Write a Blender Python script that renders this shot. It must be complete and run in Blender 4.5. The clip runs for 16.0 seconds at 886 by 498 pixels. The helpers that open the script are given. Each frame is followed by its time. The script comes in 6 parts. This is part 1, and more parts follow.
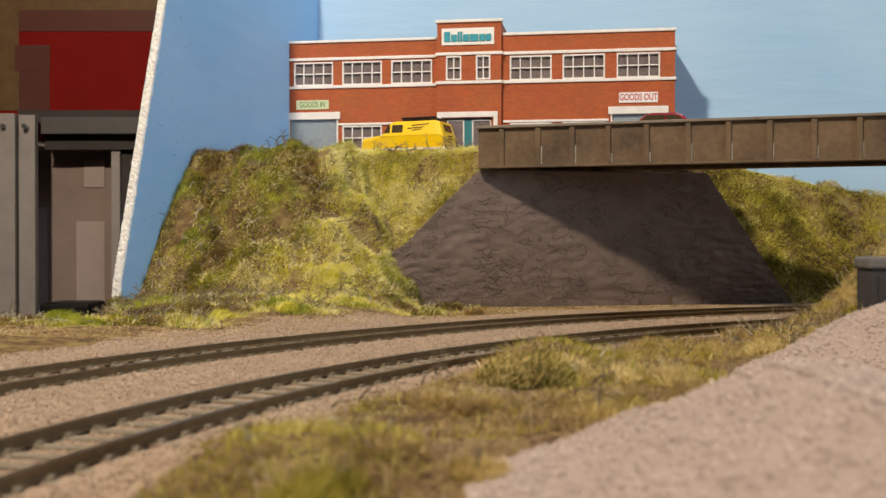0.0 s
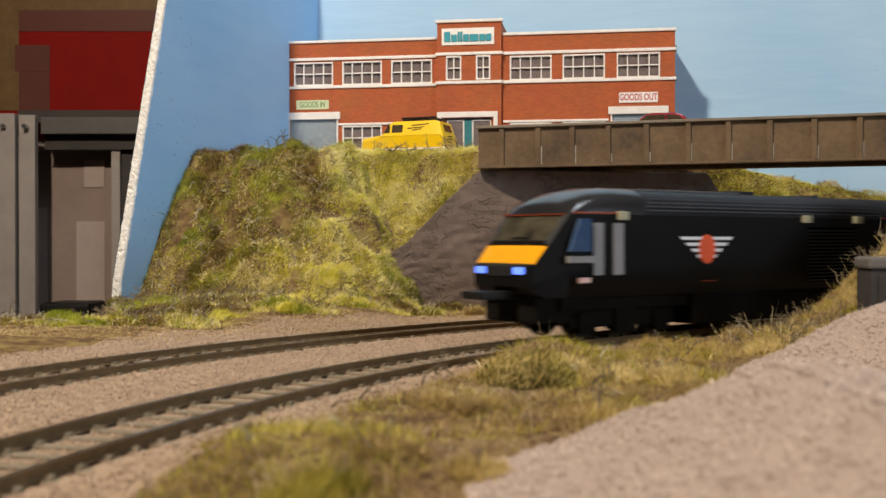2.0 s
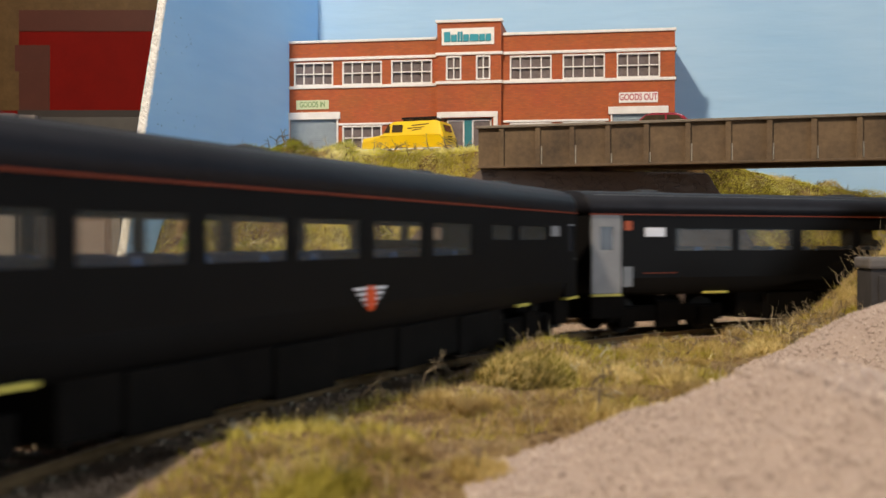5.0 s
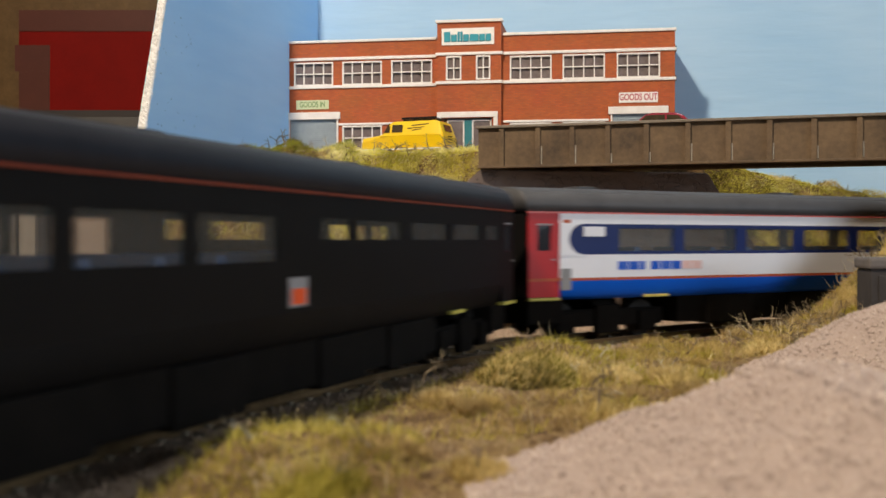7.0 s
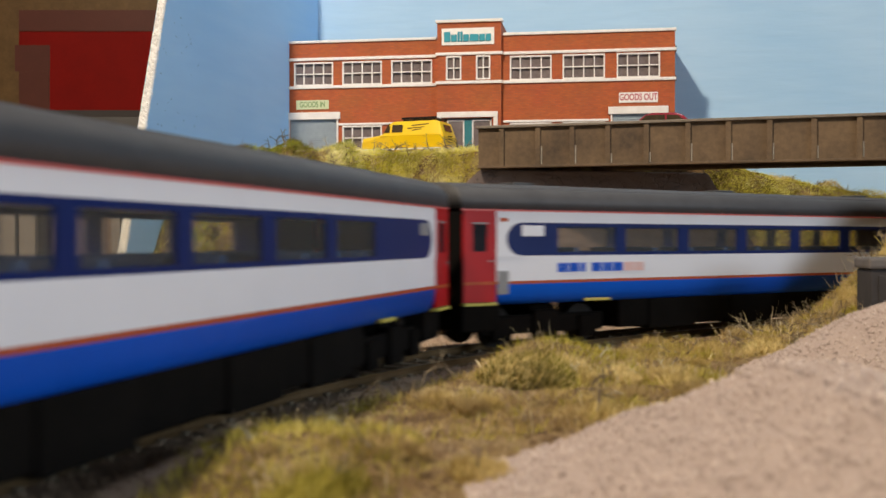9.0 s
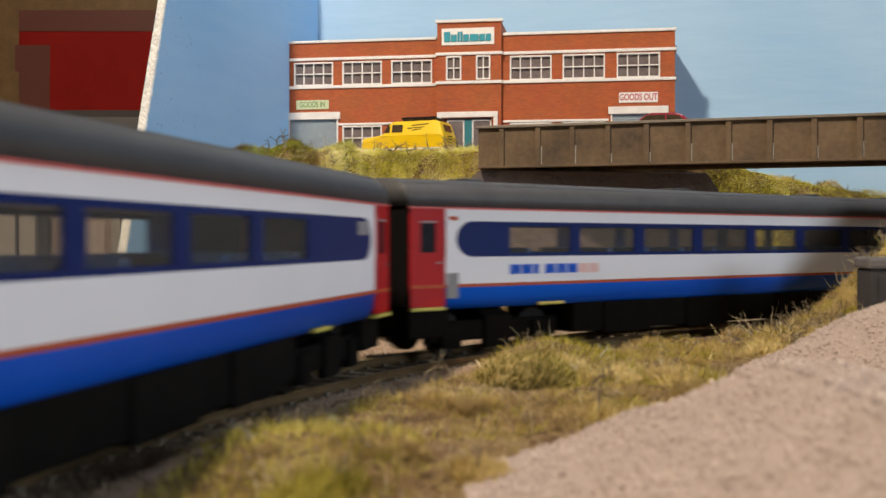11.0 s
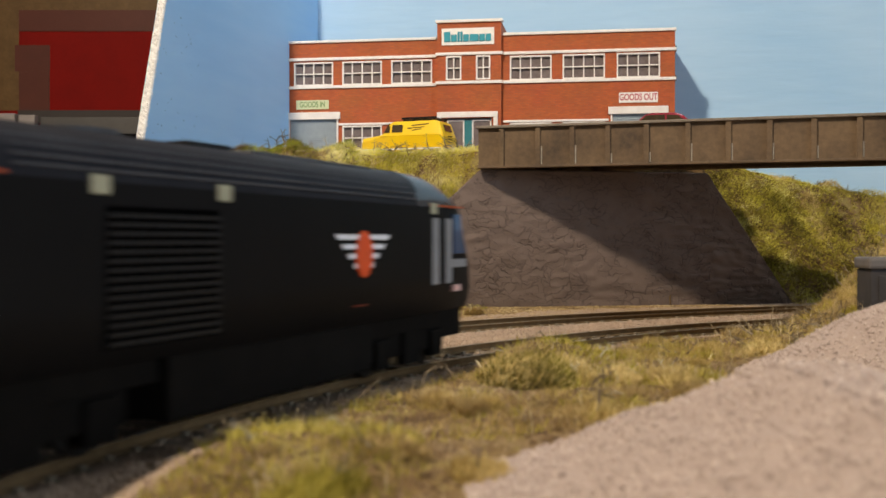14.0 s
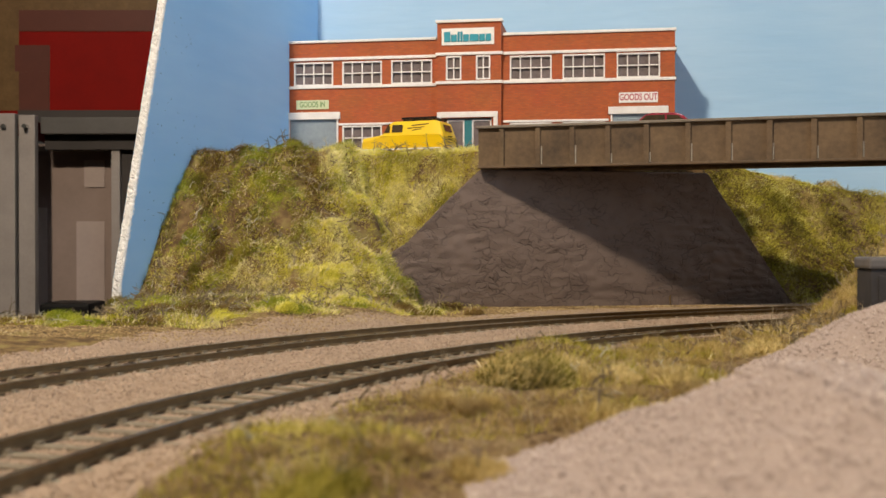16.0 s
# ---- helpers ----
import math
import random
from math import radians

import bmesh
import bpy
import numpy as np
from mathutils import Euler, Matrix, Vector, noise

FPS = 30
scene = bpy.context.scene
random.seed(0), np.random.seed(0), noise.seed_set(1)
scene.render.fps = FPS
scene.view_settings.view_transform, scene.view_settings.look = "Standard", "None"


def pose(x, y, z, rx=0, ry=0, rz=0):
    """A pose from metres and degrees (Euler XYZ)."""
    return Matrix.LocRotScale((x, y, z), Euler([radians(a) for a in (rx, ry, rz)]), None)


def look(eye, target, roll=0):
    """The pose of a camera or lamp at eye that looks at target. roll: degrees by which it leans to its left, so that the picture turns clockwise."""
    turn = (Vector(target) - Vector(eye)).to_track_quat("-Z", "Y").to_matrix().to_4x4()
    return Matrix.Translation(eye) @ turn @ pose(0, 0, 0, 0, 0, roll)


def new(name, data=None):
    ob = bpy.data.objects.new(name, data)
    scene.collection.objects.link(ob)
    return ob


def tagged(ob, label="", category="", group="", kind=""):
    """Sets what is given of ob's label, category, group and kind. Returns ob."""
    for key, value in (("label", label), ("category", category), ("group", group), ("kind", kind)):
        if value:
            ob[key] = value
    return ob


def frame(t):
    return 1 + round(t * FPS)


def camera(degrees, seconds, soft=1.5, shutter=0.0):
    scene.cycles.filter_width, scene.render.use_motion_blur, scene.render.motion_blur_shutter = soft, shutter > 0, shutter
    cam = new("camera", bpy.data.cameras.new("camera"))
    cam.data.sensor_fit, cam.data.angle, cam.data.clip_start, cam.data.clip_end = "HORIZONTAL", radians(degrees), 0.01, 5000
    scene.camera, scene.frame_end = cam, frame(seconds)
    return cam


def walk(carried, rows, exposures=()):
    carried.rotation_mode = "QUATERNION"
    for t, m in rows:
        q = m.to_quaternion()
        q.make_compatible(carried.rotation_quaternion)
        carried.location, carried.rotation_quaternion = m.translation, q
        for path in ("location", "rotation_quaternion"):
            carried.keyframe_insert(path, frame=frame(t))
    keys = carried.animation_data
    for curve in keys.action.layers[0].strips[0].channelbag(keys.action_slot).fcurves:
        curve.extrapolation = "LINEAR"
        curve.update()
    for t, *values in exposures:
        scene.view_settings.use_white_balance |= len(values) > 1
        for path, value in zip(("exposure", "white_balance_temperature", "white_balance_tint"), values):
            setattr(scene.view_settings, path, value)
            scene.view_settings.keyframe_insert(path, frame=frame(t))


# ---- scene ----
# The place is a small-scale model railway on a table: all sizes are those of the model itself.
cam = camera(44.38, 16.0, soft=1.5, shutter=0.6)
EYE = pose(0, 0, 0.03255, 90 - 0.459, 0, 0) @ pose(0, 0, 0, 0, 0, 0.0)
walk(cam, [(0.0, EYE), (16.0, EYE)], exposures=[(0.0, 0.0), (16.0, 0.0)])
cam.data.dof.use_dof = True
cam.data.dof.focus_distance = 0.58
cam.data.dof.aperture_fstop = 40.0

# ---- light: one layout lamp high to the side, an added low fill and the hall's ceiling light ----
world = bpy.data.worlds.new("hall")
scene.world = world
world.use_nodes = True
world.node_tree.nodes["Background"].inputs[0].default_value = (0.9, 0.93, 1.0, 1)
world.node_tree.nodes["Background"].inputs[1].default_value = 0.02


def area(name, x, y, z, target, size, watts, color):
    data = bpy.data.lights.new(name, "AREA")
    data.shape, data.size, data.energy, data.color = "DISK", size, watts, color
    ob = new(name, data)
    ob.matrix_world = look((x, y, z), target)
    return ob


area("layout_lamp", -0.35, 0.0, 0.80, (0.05, 0.55, 0.03), 0.07, 12.0, (1.0, 0.85, 0.66))
# Added low fill at the right, in place of the hall's general light.
area("hall_fill", 2.15, -1.10, 0.46, (0.1, 0.4, 0.0), 1.1, 30.0, (0.80, 0.90, 1.0))
area("ceiling_lamp", 0.40, 0.42, 1.45, (0.10, 0.60, 0.0), 0.4, 3.6, (0.84, 0.92, 1.0))

# ---- materials ----
def nodes_of(name):
    m = bpy.data.materials.new(name)
    m.use_nodes = True
    nt = m.node_tree
    return m, nt, nt.nodes["Principled BSDF"]


def mk(name, c1, c2=None, rough=0.6, metal=0.0, scale=300.0, fine=2500.0, bump=0.0, island=0.0, coat=0.0, specular=0.5):
    """Two-scale noise between two colours, with bump in metres."""
    c2 = c2 or tuple(v * 0.8 for v in c1)
    m, nt, b = nodes_of(name)
    L = nt.links.new
    co = nt.nodes.new("ShaderNodeTexCoord")
    n1 = nt.nodes.new("ShaderNodeTexNoise")
    n1.inputs["Scale"].default_value, n1.inputs["Detail"].default_value = scale, 4
    n2 = nt.nodes.new("ShaderNodeTexNoise")
    n2.inputs["Scale"].default_value, n2.inputs["Detail"].default_value = fine, 3
    L(co.outputs["Object"], n1.inputs["Vector"]), L(co.outputs["Object"], n2.inputs["Vector"])
    mean = nt.nodes.new("ShaderNodeMath")
    mean.operation = "MULTIPLY_ADD"
    L(n2.outputs["Fac"], mean.inputs[0])
    mean.inputs[1].default_value = 0.45
    L(n1.outputs["Fac"], mean.inputs[2])
    last = mean.outputs[0]
    if island:
        geo = nt.nodes.new("ShaderNodeNewGeometry")
        add = nt.nodes.new("ShaderNodeMath")
        add.operation = "MULTIPLY_ADD"
        L(geo.outputs["Random Per Island"], add.inputs[0])
        add.inputs[1].default_value = island
        L(last, add.inputs[2])
        last = add.outputs[0]
    ramp = nt.nodes.new("ShaderNodeMapRange")
    ramp.inputs["From Min"].default_value, ramp.inputs["From Max"].default_value = 0.45, 1.0 + island
    L(last, ramp.inputs["Value"])
    mix = nt.nodes.new("ShaderNodeMix")
    mix.data_type = "RGBA"
    mix.inputs["A"].default_value, mix.inputs["B"].default_value = (*c1, 1), (*c2, 1)
    L(ramp.outputs["Result"], mix.inputs["Factor"]), L(mix.outputs["Result"], b.inputs["Base Color"])
    b.inputs["Roughness"].default_value, b.inputs["Metallic"].default_value = rough, metal
    b.inputs["Specular IOR Level"].default_value = specular
    b.inputs["Coat Weight"].default_value = coat
    if bump:
        bp = nt.nodes.new("ShaderNodeBump")
        bp.inputs["Strength"].default_value, bp.inputs["Distance"].default_value = 1.0, bump
        L(mean.outputs[0], bp.inputs["Height"]), L(bp.outputs["Normal"], b.inputs["Normal"])
    return m


def three(name, cols, rough=0.9, scale=60.0, island=0.5, spread=1.0):
    """Fibres and clumps: a ramp of colours over noise in the place and a value of each piece."""
    m, nt, b = nodes_of(name)
    L = nt.links.new
    co = nt.nodes.new("ShaderNodeTexCoord")
    n1 = nt.nodes.new("ShaderNodeTexNoise")
    n1.inputs["Scale"].default_value, n1.inputs["Detail"].default_value = scale, 3
    L(co.outputs["Object"], n1.inputs["Vector"])
    geo = nt.nodes.new("ShaderNodeNewGeometry")
    a = nt.nodes.new("ShaderNodeMath")
    a.operation = "MULTIPLY_ADD"
    L(geo.outputs["Random Per Island"], a.inputs[0])
    a.inputs[1].default_value = island
    n3, wide = nt.nodes.new("ShaderNodeTexNoise"), nt.nodes.new("ShaderNodeMath")
    n3.inputs["Scale"].default_value, n3.inputs["Detail"].default_value = scale * 0.36, 1
    L(co.outputs["Object"], n3.inputs["Vector"])
    wide.operation = "MULTIPLY_ADD"
    L(n3.outputs["Fac"], wide.inputs[0])
    wide.inputs[1].default_value = 0.9
    L(n1.outputs["Fac"], wide.inputs[2])
    less = nt.nodes.new("ShaderNodeMath")
    less.operation = "SUBTRACT"
    L(wide.outputs[0], less.inputs[0])
    less.inputs[1].default_value = 0.45
    L(less.outputs[0], a.inputs[2])
    r = nt.nodes.new("ShaderNodeMapRange")
    r.inputs["From Min"].default_value, r.inputs["From Max"].default_value = 0.5 - 0.2 * spread, 0.5 + 0.2 * spread + island
    L(a.outputs[0], r.inputs["Value"])
    ramp = nt.nodes.new("ShaderNodeValToRGB")
    els = ramp.color_ramp.elements
    while len(els) < len(cols):
        els.new(0.5)
    for i, c in enumerate(cols):
        els[i].position, els[i].color = i / (len(cols) - 1), (*c, 1)
    L(r.outputs["Result"], ramp.inputs["Fac"]), L(ramp.outputs["Color"], b.inputs["Base Color"])
    b.inputs["Roughness"].default_value = rough
    b.inputs["Specular IOR Level"].default_value = 0.25
    return m


def glow(name, color, strength):
    m, nt, b = nodes_of(name)
    b.inputs["Base Color"].default_value = (*color, 1)
    b.inputs["Emission Color"].default_value, b.inputs["Emission Strength"].default_value = (*color, 1), strength
    return m


def glass(name, tint, body=0.035):
    """A thin tinted pane: mostly clear, glossy at grazing angles."""
    m, nt, b = nodes_of(name)
    L = nt.links.new
    tr, gl, mx = nt.nodes.new("ShaderNodeBsdfTransparent"), nt.nodes.new("ShaderNodeBsdfGlossy"), nt.nodes.new("ShaderNodeMixShader")
    tr.inputs["Color"].default_value = (*tint, 1)
    gl.inputs["Roughness"].default_value = 0.3
    lw, pw = nt.nodes.new("ShaderNodeLayerWeight"), nt.nodes.new("ShaderNodeMath")
    lw.inputs["Blend"].default_value = 0.15
    pw.operation = "MULTIPLY"
    pw.inputs[1].default_value = 0.14
    L(lw.outputs["Facing"], pw.inputs[0]), L(pw.outputs[0], mx.inputs[0])
    haze, film = nt.nodes.new("ShaderNodeBsdfDiffuse"), nt.nodes.new("ShaderNodeMixShader")
    haze.inputs["Color"].default_value = (0.62, 0.60, 0.55, 1)
    film.inputs[0].default_value = body
    L(tr.outputs[0], film.inputs[1]), L(haze.outputs[0], film.inputs[2])
    L(film.outputs[0], mx.inputs[1]), L(gl.outputs[0], mx.inputs[2])
    L(mx.outputs[0], nt.nodes["Material Output"].inputs["Surface"])
    return m


M = dict(
    ballast=mk("ballast", (0.43, 0.315, 0.225), (0.27, 0.19, 0.135), 0.95, scale=500, fine=3000, bump=0.0006, island=0.5),
    grain=mk("ballast_grain", (0.50, 0.375, 0.275), (0.24, 0.165, 0.115), 0.95, scale=180, fine=2600, island=0.9),
    heap=mk("heap_ballast", (0.41, 0.325, 0.285), (0.31, 0.24, 0.212), 0.95, scale=140, fine=2200, bump=0.0006, island=0.3),
    heapgrain=mk("heap_grain", (0.56, 0.46, 0.415), (0.30, 0.235, 0.208), 0.95, scale=140, fine=2600, island=1.2),
    earth=three("earth", [(0.08, 0.048, 0.022), (0.13, 0.08, 0.035), (0.18, 0.12, 0.05), (0.22, 0.17, 0.06)], 1.0, 260, 0.0),
    grass=three("grass_fibre", [(0.13, 0.07, 0.02), (0.20, 0.15, 0.02), (0.36, 0.33, 0.025), (0.60, 0.51, 0.055), (0.78, 0.66, 0.22)], 0.7, 34, 0.5, 1.0),
    verge=three("verge_fibre", [(0.18, 0.11, 0.04), (0.34, 0.24, 0.07), (0.48, 0.36, 0.10), (0.38, 0.34, 0.045), (0.62, 0.50, 0.20)], 0.8, 40, 0.5, 0.8),
    bush=three("bush_fibre", [(0.14, 0.10, 0.025), (0.30, 0.25, 0.045), (0.48, 0.38, 0.08), (0.66, 0.54, 0.16)], 0.8, 46, 0.5),
    gr_brown=three("grass_brown", [(0.055, 0.030, 0.008), (0.14, 0.085, 0.020), (0.34, 0.22, 0.07)], 0.85, 120, 0.22),
    gr_olive=three("grass_olive", [(0.060, 0.052, 0.006), (0.15, 0.13, 0.014), (0.34, 0.29, 0.035)], 0.85, 120, 0.22),
    gr_green=three("grass_green", [(0.10, 0.125, 0.010), (0.27, 0.30, 0.020), (0.52, 0.50, 0.06)], 0.85, 120, 0.22),
    gr_yellow=three("grass_yellow", [(0.40, 0.36, 0.03), (0.76, 0.68, 0.09), (0.95, 0.88, 0.42)], 0.8, 120, 0.22),
    gr_pale=three("grass_pale", [(0.58, 0.52, 0.12), (0.82, 0.76, 0.28), (0.95, 0.91, 0.56)], 0.85, 120, 0.3),
    gr_lime=three("grass_lime", [(0.21, 0.175, 0.024), (0.39, 0.325, 0.05), (0.60, 0.50, 0.13)], 0.85, 120, 0.22),
    gr_straw=three("grass_straw", [(0.32, 0.225, 0.068), (0.54, 0.40, 0.14), (0.78, 0.64, 0.33)], 0.8, 60, 0.4),
    gr_sand=three("grass_sand", [(0.22, 0.145, 0.058), (0.42, 0.30, 0.125), (0.60, 0.46, 0.23)], 0.85, 60, 0.4),
    straw=mk("straw", (0.88, 0.78, 0.52), (0.55, 0.42, 0.20), 0.7, scale=80, island=0.6),
    twigdark=mk("dark_sprig", (0.05, 0.055, 0.05), (0.09, 0.09, 0.08), 0.9, scale=200),
    twig=mk("twig", (0.11, 0.078, 0.044), (0.30, 0.235, 0.15), 0.9, scale=200, island=0.6),
    soil=three("verge_soil", [(0.08, 0.048, 0.027), (0.17, 0.11, 0.06), (0.30, 0.21, 0.115), (0.46, 0.37, 0.25)], 1.0, 60, 0.8),
    palelichen=mk("pale_lichen", (0.40, 0.37, 0.28), (0.62, 0.58, 0.46), 0.9, scale=200, island=0.6),
    rail=mk("rail_side", (0.20, 0.135, 0.068), (0.12, 0.080, 0.042), 0.85, scale=250, fine=3000, bump=0.00008, specular=0.15),
    railtop=mk("rail_top", (0.30, 0.26, 0.21), (0.20, 0.17, 0.13), 0.35, 0.9, scale=300),
    sleeper=mk("sleeper", (0.27, 0.225, 0.16), (0.15, 0.12, 0.085), 0.95, scale=300, fine=2500, bump=0.00012, island=0.3),
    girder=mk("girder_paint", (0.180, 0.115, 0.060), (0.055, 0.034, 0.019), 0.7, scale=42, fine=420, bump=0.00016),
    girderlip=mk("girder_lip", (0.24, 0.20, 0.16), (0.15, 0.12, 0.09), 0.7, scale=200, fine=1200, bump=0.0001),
    streak=mk("pale_streak", (0.42, 0.38, 0.33), (0.28, 0.23, 0.17), 0.9, scale=600),
    road=mk("road_surface", (0.20, 0.19, 0.18), (0.13, 0.125, 0.12), 0.95, scale=200, fine=2000, bump=0.0002),
    foam=mk("foam_edge", (0.85, 0.84, 0.82), (0.55, 0.53, 0.52), 0.95, scale=500, fine=2200, bump=0.0006),
    brick=None,
    flock=three("flock", [(0.10, 0.06, 0.02), (0.22, 0.17, 0.03), (0.38, 0.33, 0.04), (0.46, 0.36, 0.10)], 1.0, 50, 0.7),
    litter=three("leaf_litter", [(0.13, 0.08, 0.04), (0.28, 0.185, 0.085), (0.42, 0.30, 0.14), (0.60, 0.50, 0.32)], 1.0, 60, 0.8),
    trim=mk("white_trim", (0.86, 0.82, 0.79), (0.72, 0.67, 0.64), 0.7, scale=300),
    pane=mk("dark_pane", (0.14, 0.112, 0.11), (0.23, 0.19, 0.19), 0.12, scale=120, fine=600),
    shutter=mk("shutter", (0.34, 0.40, 0.45), (0.26, 0.31, 0.36), 0.5, scale=300),
    teal=mk("teal_paint", (0.03, 0.20, 0.23), None, 0.5),
    letter=mk("sign_teal", (0.03, 0.33, 0.42), None, 0.6),
    signw=mk("sign_white", (0.88, 0.86, 0.83), (0.78, 0.75, 0.72), 0.6),
    signg=mk("sign_cream", (0.62, 0.66, 0.42), (0.52, 0.58, 0.36), 0.6),
    ink_g=mk("ink_green", (0.18, 0.30, 0.13), None, 0.7),
    ink_r=mk("ink_red", (0.50, 0.05, 0.10), None, 0.7),
    yellow=mk("van_yellow", (0.90, 0.60, 0.006), (0.85, 0.54, 0.006), 0.3, scale=60, coat=0.4),
    vanglass=mk("van_glass", (0.045, 0.033, 0.022), (0.08, 0.055, 0.03), 0.08, specular=0.3),
    dark=mk("black_plastic", (0.010, 0.010, 0.010), (0.014, 0.013, 0.013), 0.5, scale=300, specular=0.15),
    chrome=mk("bright_metal", (0.7, 0.7, 0.7), (0.5, 0.5, 0.5), 0.25, 1.0),
    carred=mk("car_maroon", (0.25, 0.02, 0.035), (0.20, 0.015, 0.03), 0.25, coat=0.5),
    tlblack=mk("train_black", (0.0064, 0.0060, 0.0062), (0.0085, 0.0078, 0.0076), 0.55, scale=60, fine=800, specular=0.07),
    roof=mk("train_roof", (0.066, 0.065, 0.070), (0.042, 0.041, 0.046), 0.6, scale=120, fine=900),
    roofblue=mk("train_roof_dark", (0.019, 0.019, 0.024), (0.011, 0.011, 0.015), 0.5, scale=120, fine=900, specular=0.16),
    twhite=mk("train_white", (0.84, 0.83, 0.87), (0.80, 0.79, 0.83), 0.4, scale=60, specular=0.3),
    tblue=mk("train_blue", (0.004, 0.092, 0.58), (0.004, 0.080, 0.51), 0.4, scale=60, specular=0.15),
    tnavy=mk("train_navy", (0.006, 0.020, 0.125), (0.006, 0.017, 0.105), 0.4, scale=60, specular=0.15),
    torange=mk("train_orange", (0.46, 0.088, 0.026), (0.40, 0.075, 0.024), 0.5, specular=0.2),
    tred=mk("train_red", (0.46, 0.008, 0.010), (0.38, 0.007, 0.009), 0.4, scale=80, specular=0.2),
    tamber=mk("train_amber", (0.46, 0.20, 0.035), (0.40, 0.17, 0.03), 0.5, scale=80, specular=0.1),
    tpale=mk("train_pale_grey", (0.30, 0.295, 0.30), (0.25, 0.245, 0.25), 0.5, specular=0.15),
    tgrey=mk("train_grey", (0.16, 0.16, 0.165), (0.13, 0.13, 0.135), 0.45),
    nose=mk("nose_yellow", (0.90, 0.40, 0.004), (0.84, 0.36, 0.004), 0.35, scale=80, coat=0.3),
    emblem=mk("emblem_red", (0.85, 0.095, 0.014), None, 0.45),
    under=mk("underframe", (0.0050, 0.0045, 0.004), (0.009, 0.0075, 0.0065), 0.9, scale=200, fine=1500, specular=0.08),
    stepy=mk("step_yellow", (0.60, 0.52, 0.10), None, 0.6),
    wheel=mk("wheel_steel", (0.018, 0.016, 0.014), (0.012, 0.010, 0.009), 0.6, specular=0.15),
    seat=mk("seat_blue", (0.03, 0.09, 0.22), (0.02, 0.06, 0.16), 0.8),
    tglass=glass("coach_glass", (0.97, 0.96, 0.93)),
    cabglass=mk("cab_glass", (0.02, 0.022, 0.028), (0.035, 0.035, 0.04), 0.05, specular=0.15),
    screen=mk("windscreen_glass", (0.012, 0.011, 0.010), (0.085, 0.075, 0.050), 0.1, scale=150, fine=200, specular=0.14),
    surround=mk("screen_surround", (0.030, 0.030, 0.033), (0.045, 0.044, 0.046), 0.4, scale=150, specular=0.3),
    dome=mk("cab_dome", (0.012, 0.012, 0.015), (0.022, 0.020, 0.021), 0.22, scale=120, fine=700, specular=1.0),
    # The sky's blue reflection in the pane is put into its base colour.
    sideglass=mk("cab_glass_reflection", (0.035, 0.075, 0.17), (0.06, 0.10, 0.19), 0.06, scale=120, fine=300),
    lampglow=glow("head_lamp", (0.12, 0.24, 1.0), 1.3),
    redbox=mk("red_board", (0.24, 0.007, 0.004), (0.19, 0.006, 0.004), 0.7, scale=30, fine=300, specular=0.12),
    tape=mk("brown_tape", (0.11, 0.062, 0.024), (0.17, 0.098, 0.040), 0.45, scale=60, fine=300, bump=0.0006, specular=0.2),
    taped=mk("taped_red", (0.12, 0.038, 0.027), (0.10, 0.033, 0.024), 0.45, scale=40, fine=300, specular=0.2),
    steel=mk("grey_steel", (0.42, 0.37, 0.345), (0.33, 0.29, 0.27), 0.55, 0.0, scale=40, fine=400),
    steeldark=mk("dark_steel", (0.12, 0.11, 0.105), (0.085, 0.078, 0.074), 0.55, 0.0, scale=40, fine=400),
    # darkgap: shade of gaps and undersides put into colour; also a dark upright.
    darkgap=mk("dark_shaded", (0.040, 0.032, 0.030), (0.055, 0.045, 0.042), 0.7, scale=40),
    panel=mk("beige_panel", (0.34, 0.25, 0.215), (0.29, 0.215, 0.185), 0.7, scale=25, fine=200),
    panellight=mk("pale_panel", (0.50, 0.40, 0.36), (0.44, 0.35, 0.32), 0.7, scale=25, fine=200),
    box=mk("grey_box", (0.045, 0.040, 0.042), (0.030, 0.027, 0.028), 0.8, scale=200, fine=1500, bump=0.0001),
    boxtop=mk("grey_box_top", (0.16, 0.145, 0.14), (0.11, 0.10, 0.097), 0.7, scale=200, fine=1500),
    wood=mk("table_wood", (0.34, 0.23, 0.13), (0.26, 0.17, 0.09), 0.6, scale=20, fine=200),
    hall=mk("hall_wall", (0.48, 0.45, 0.41), (0.42, 0.39, 0.36), 0.9, scale=3, fine=40),
    hallfloor=mk("hall_floor", (0.22, 0.17, 0.12), (0.17, 0.13, 0.09), 0.6, scale=4, fine=60),
)


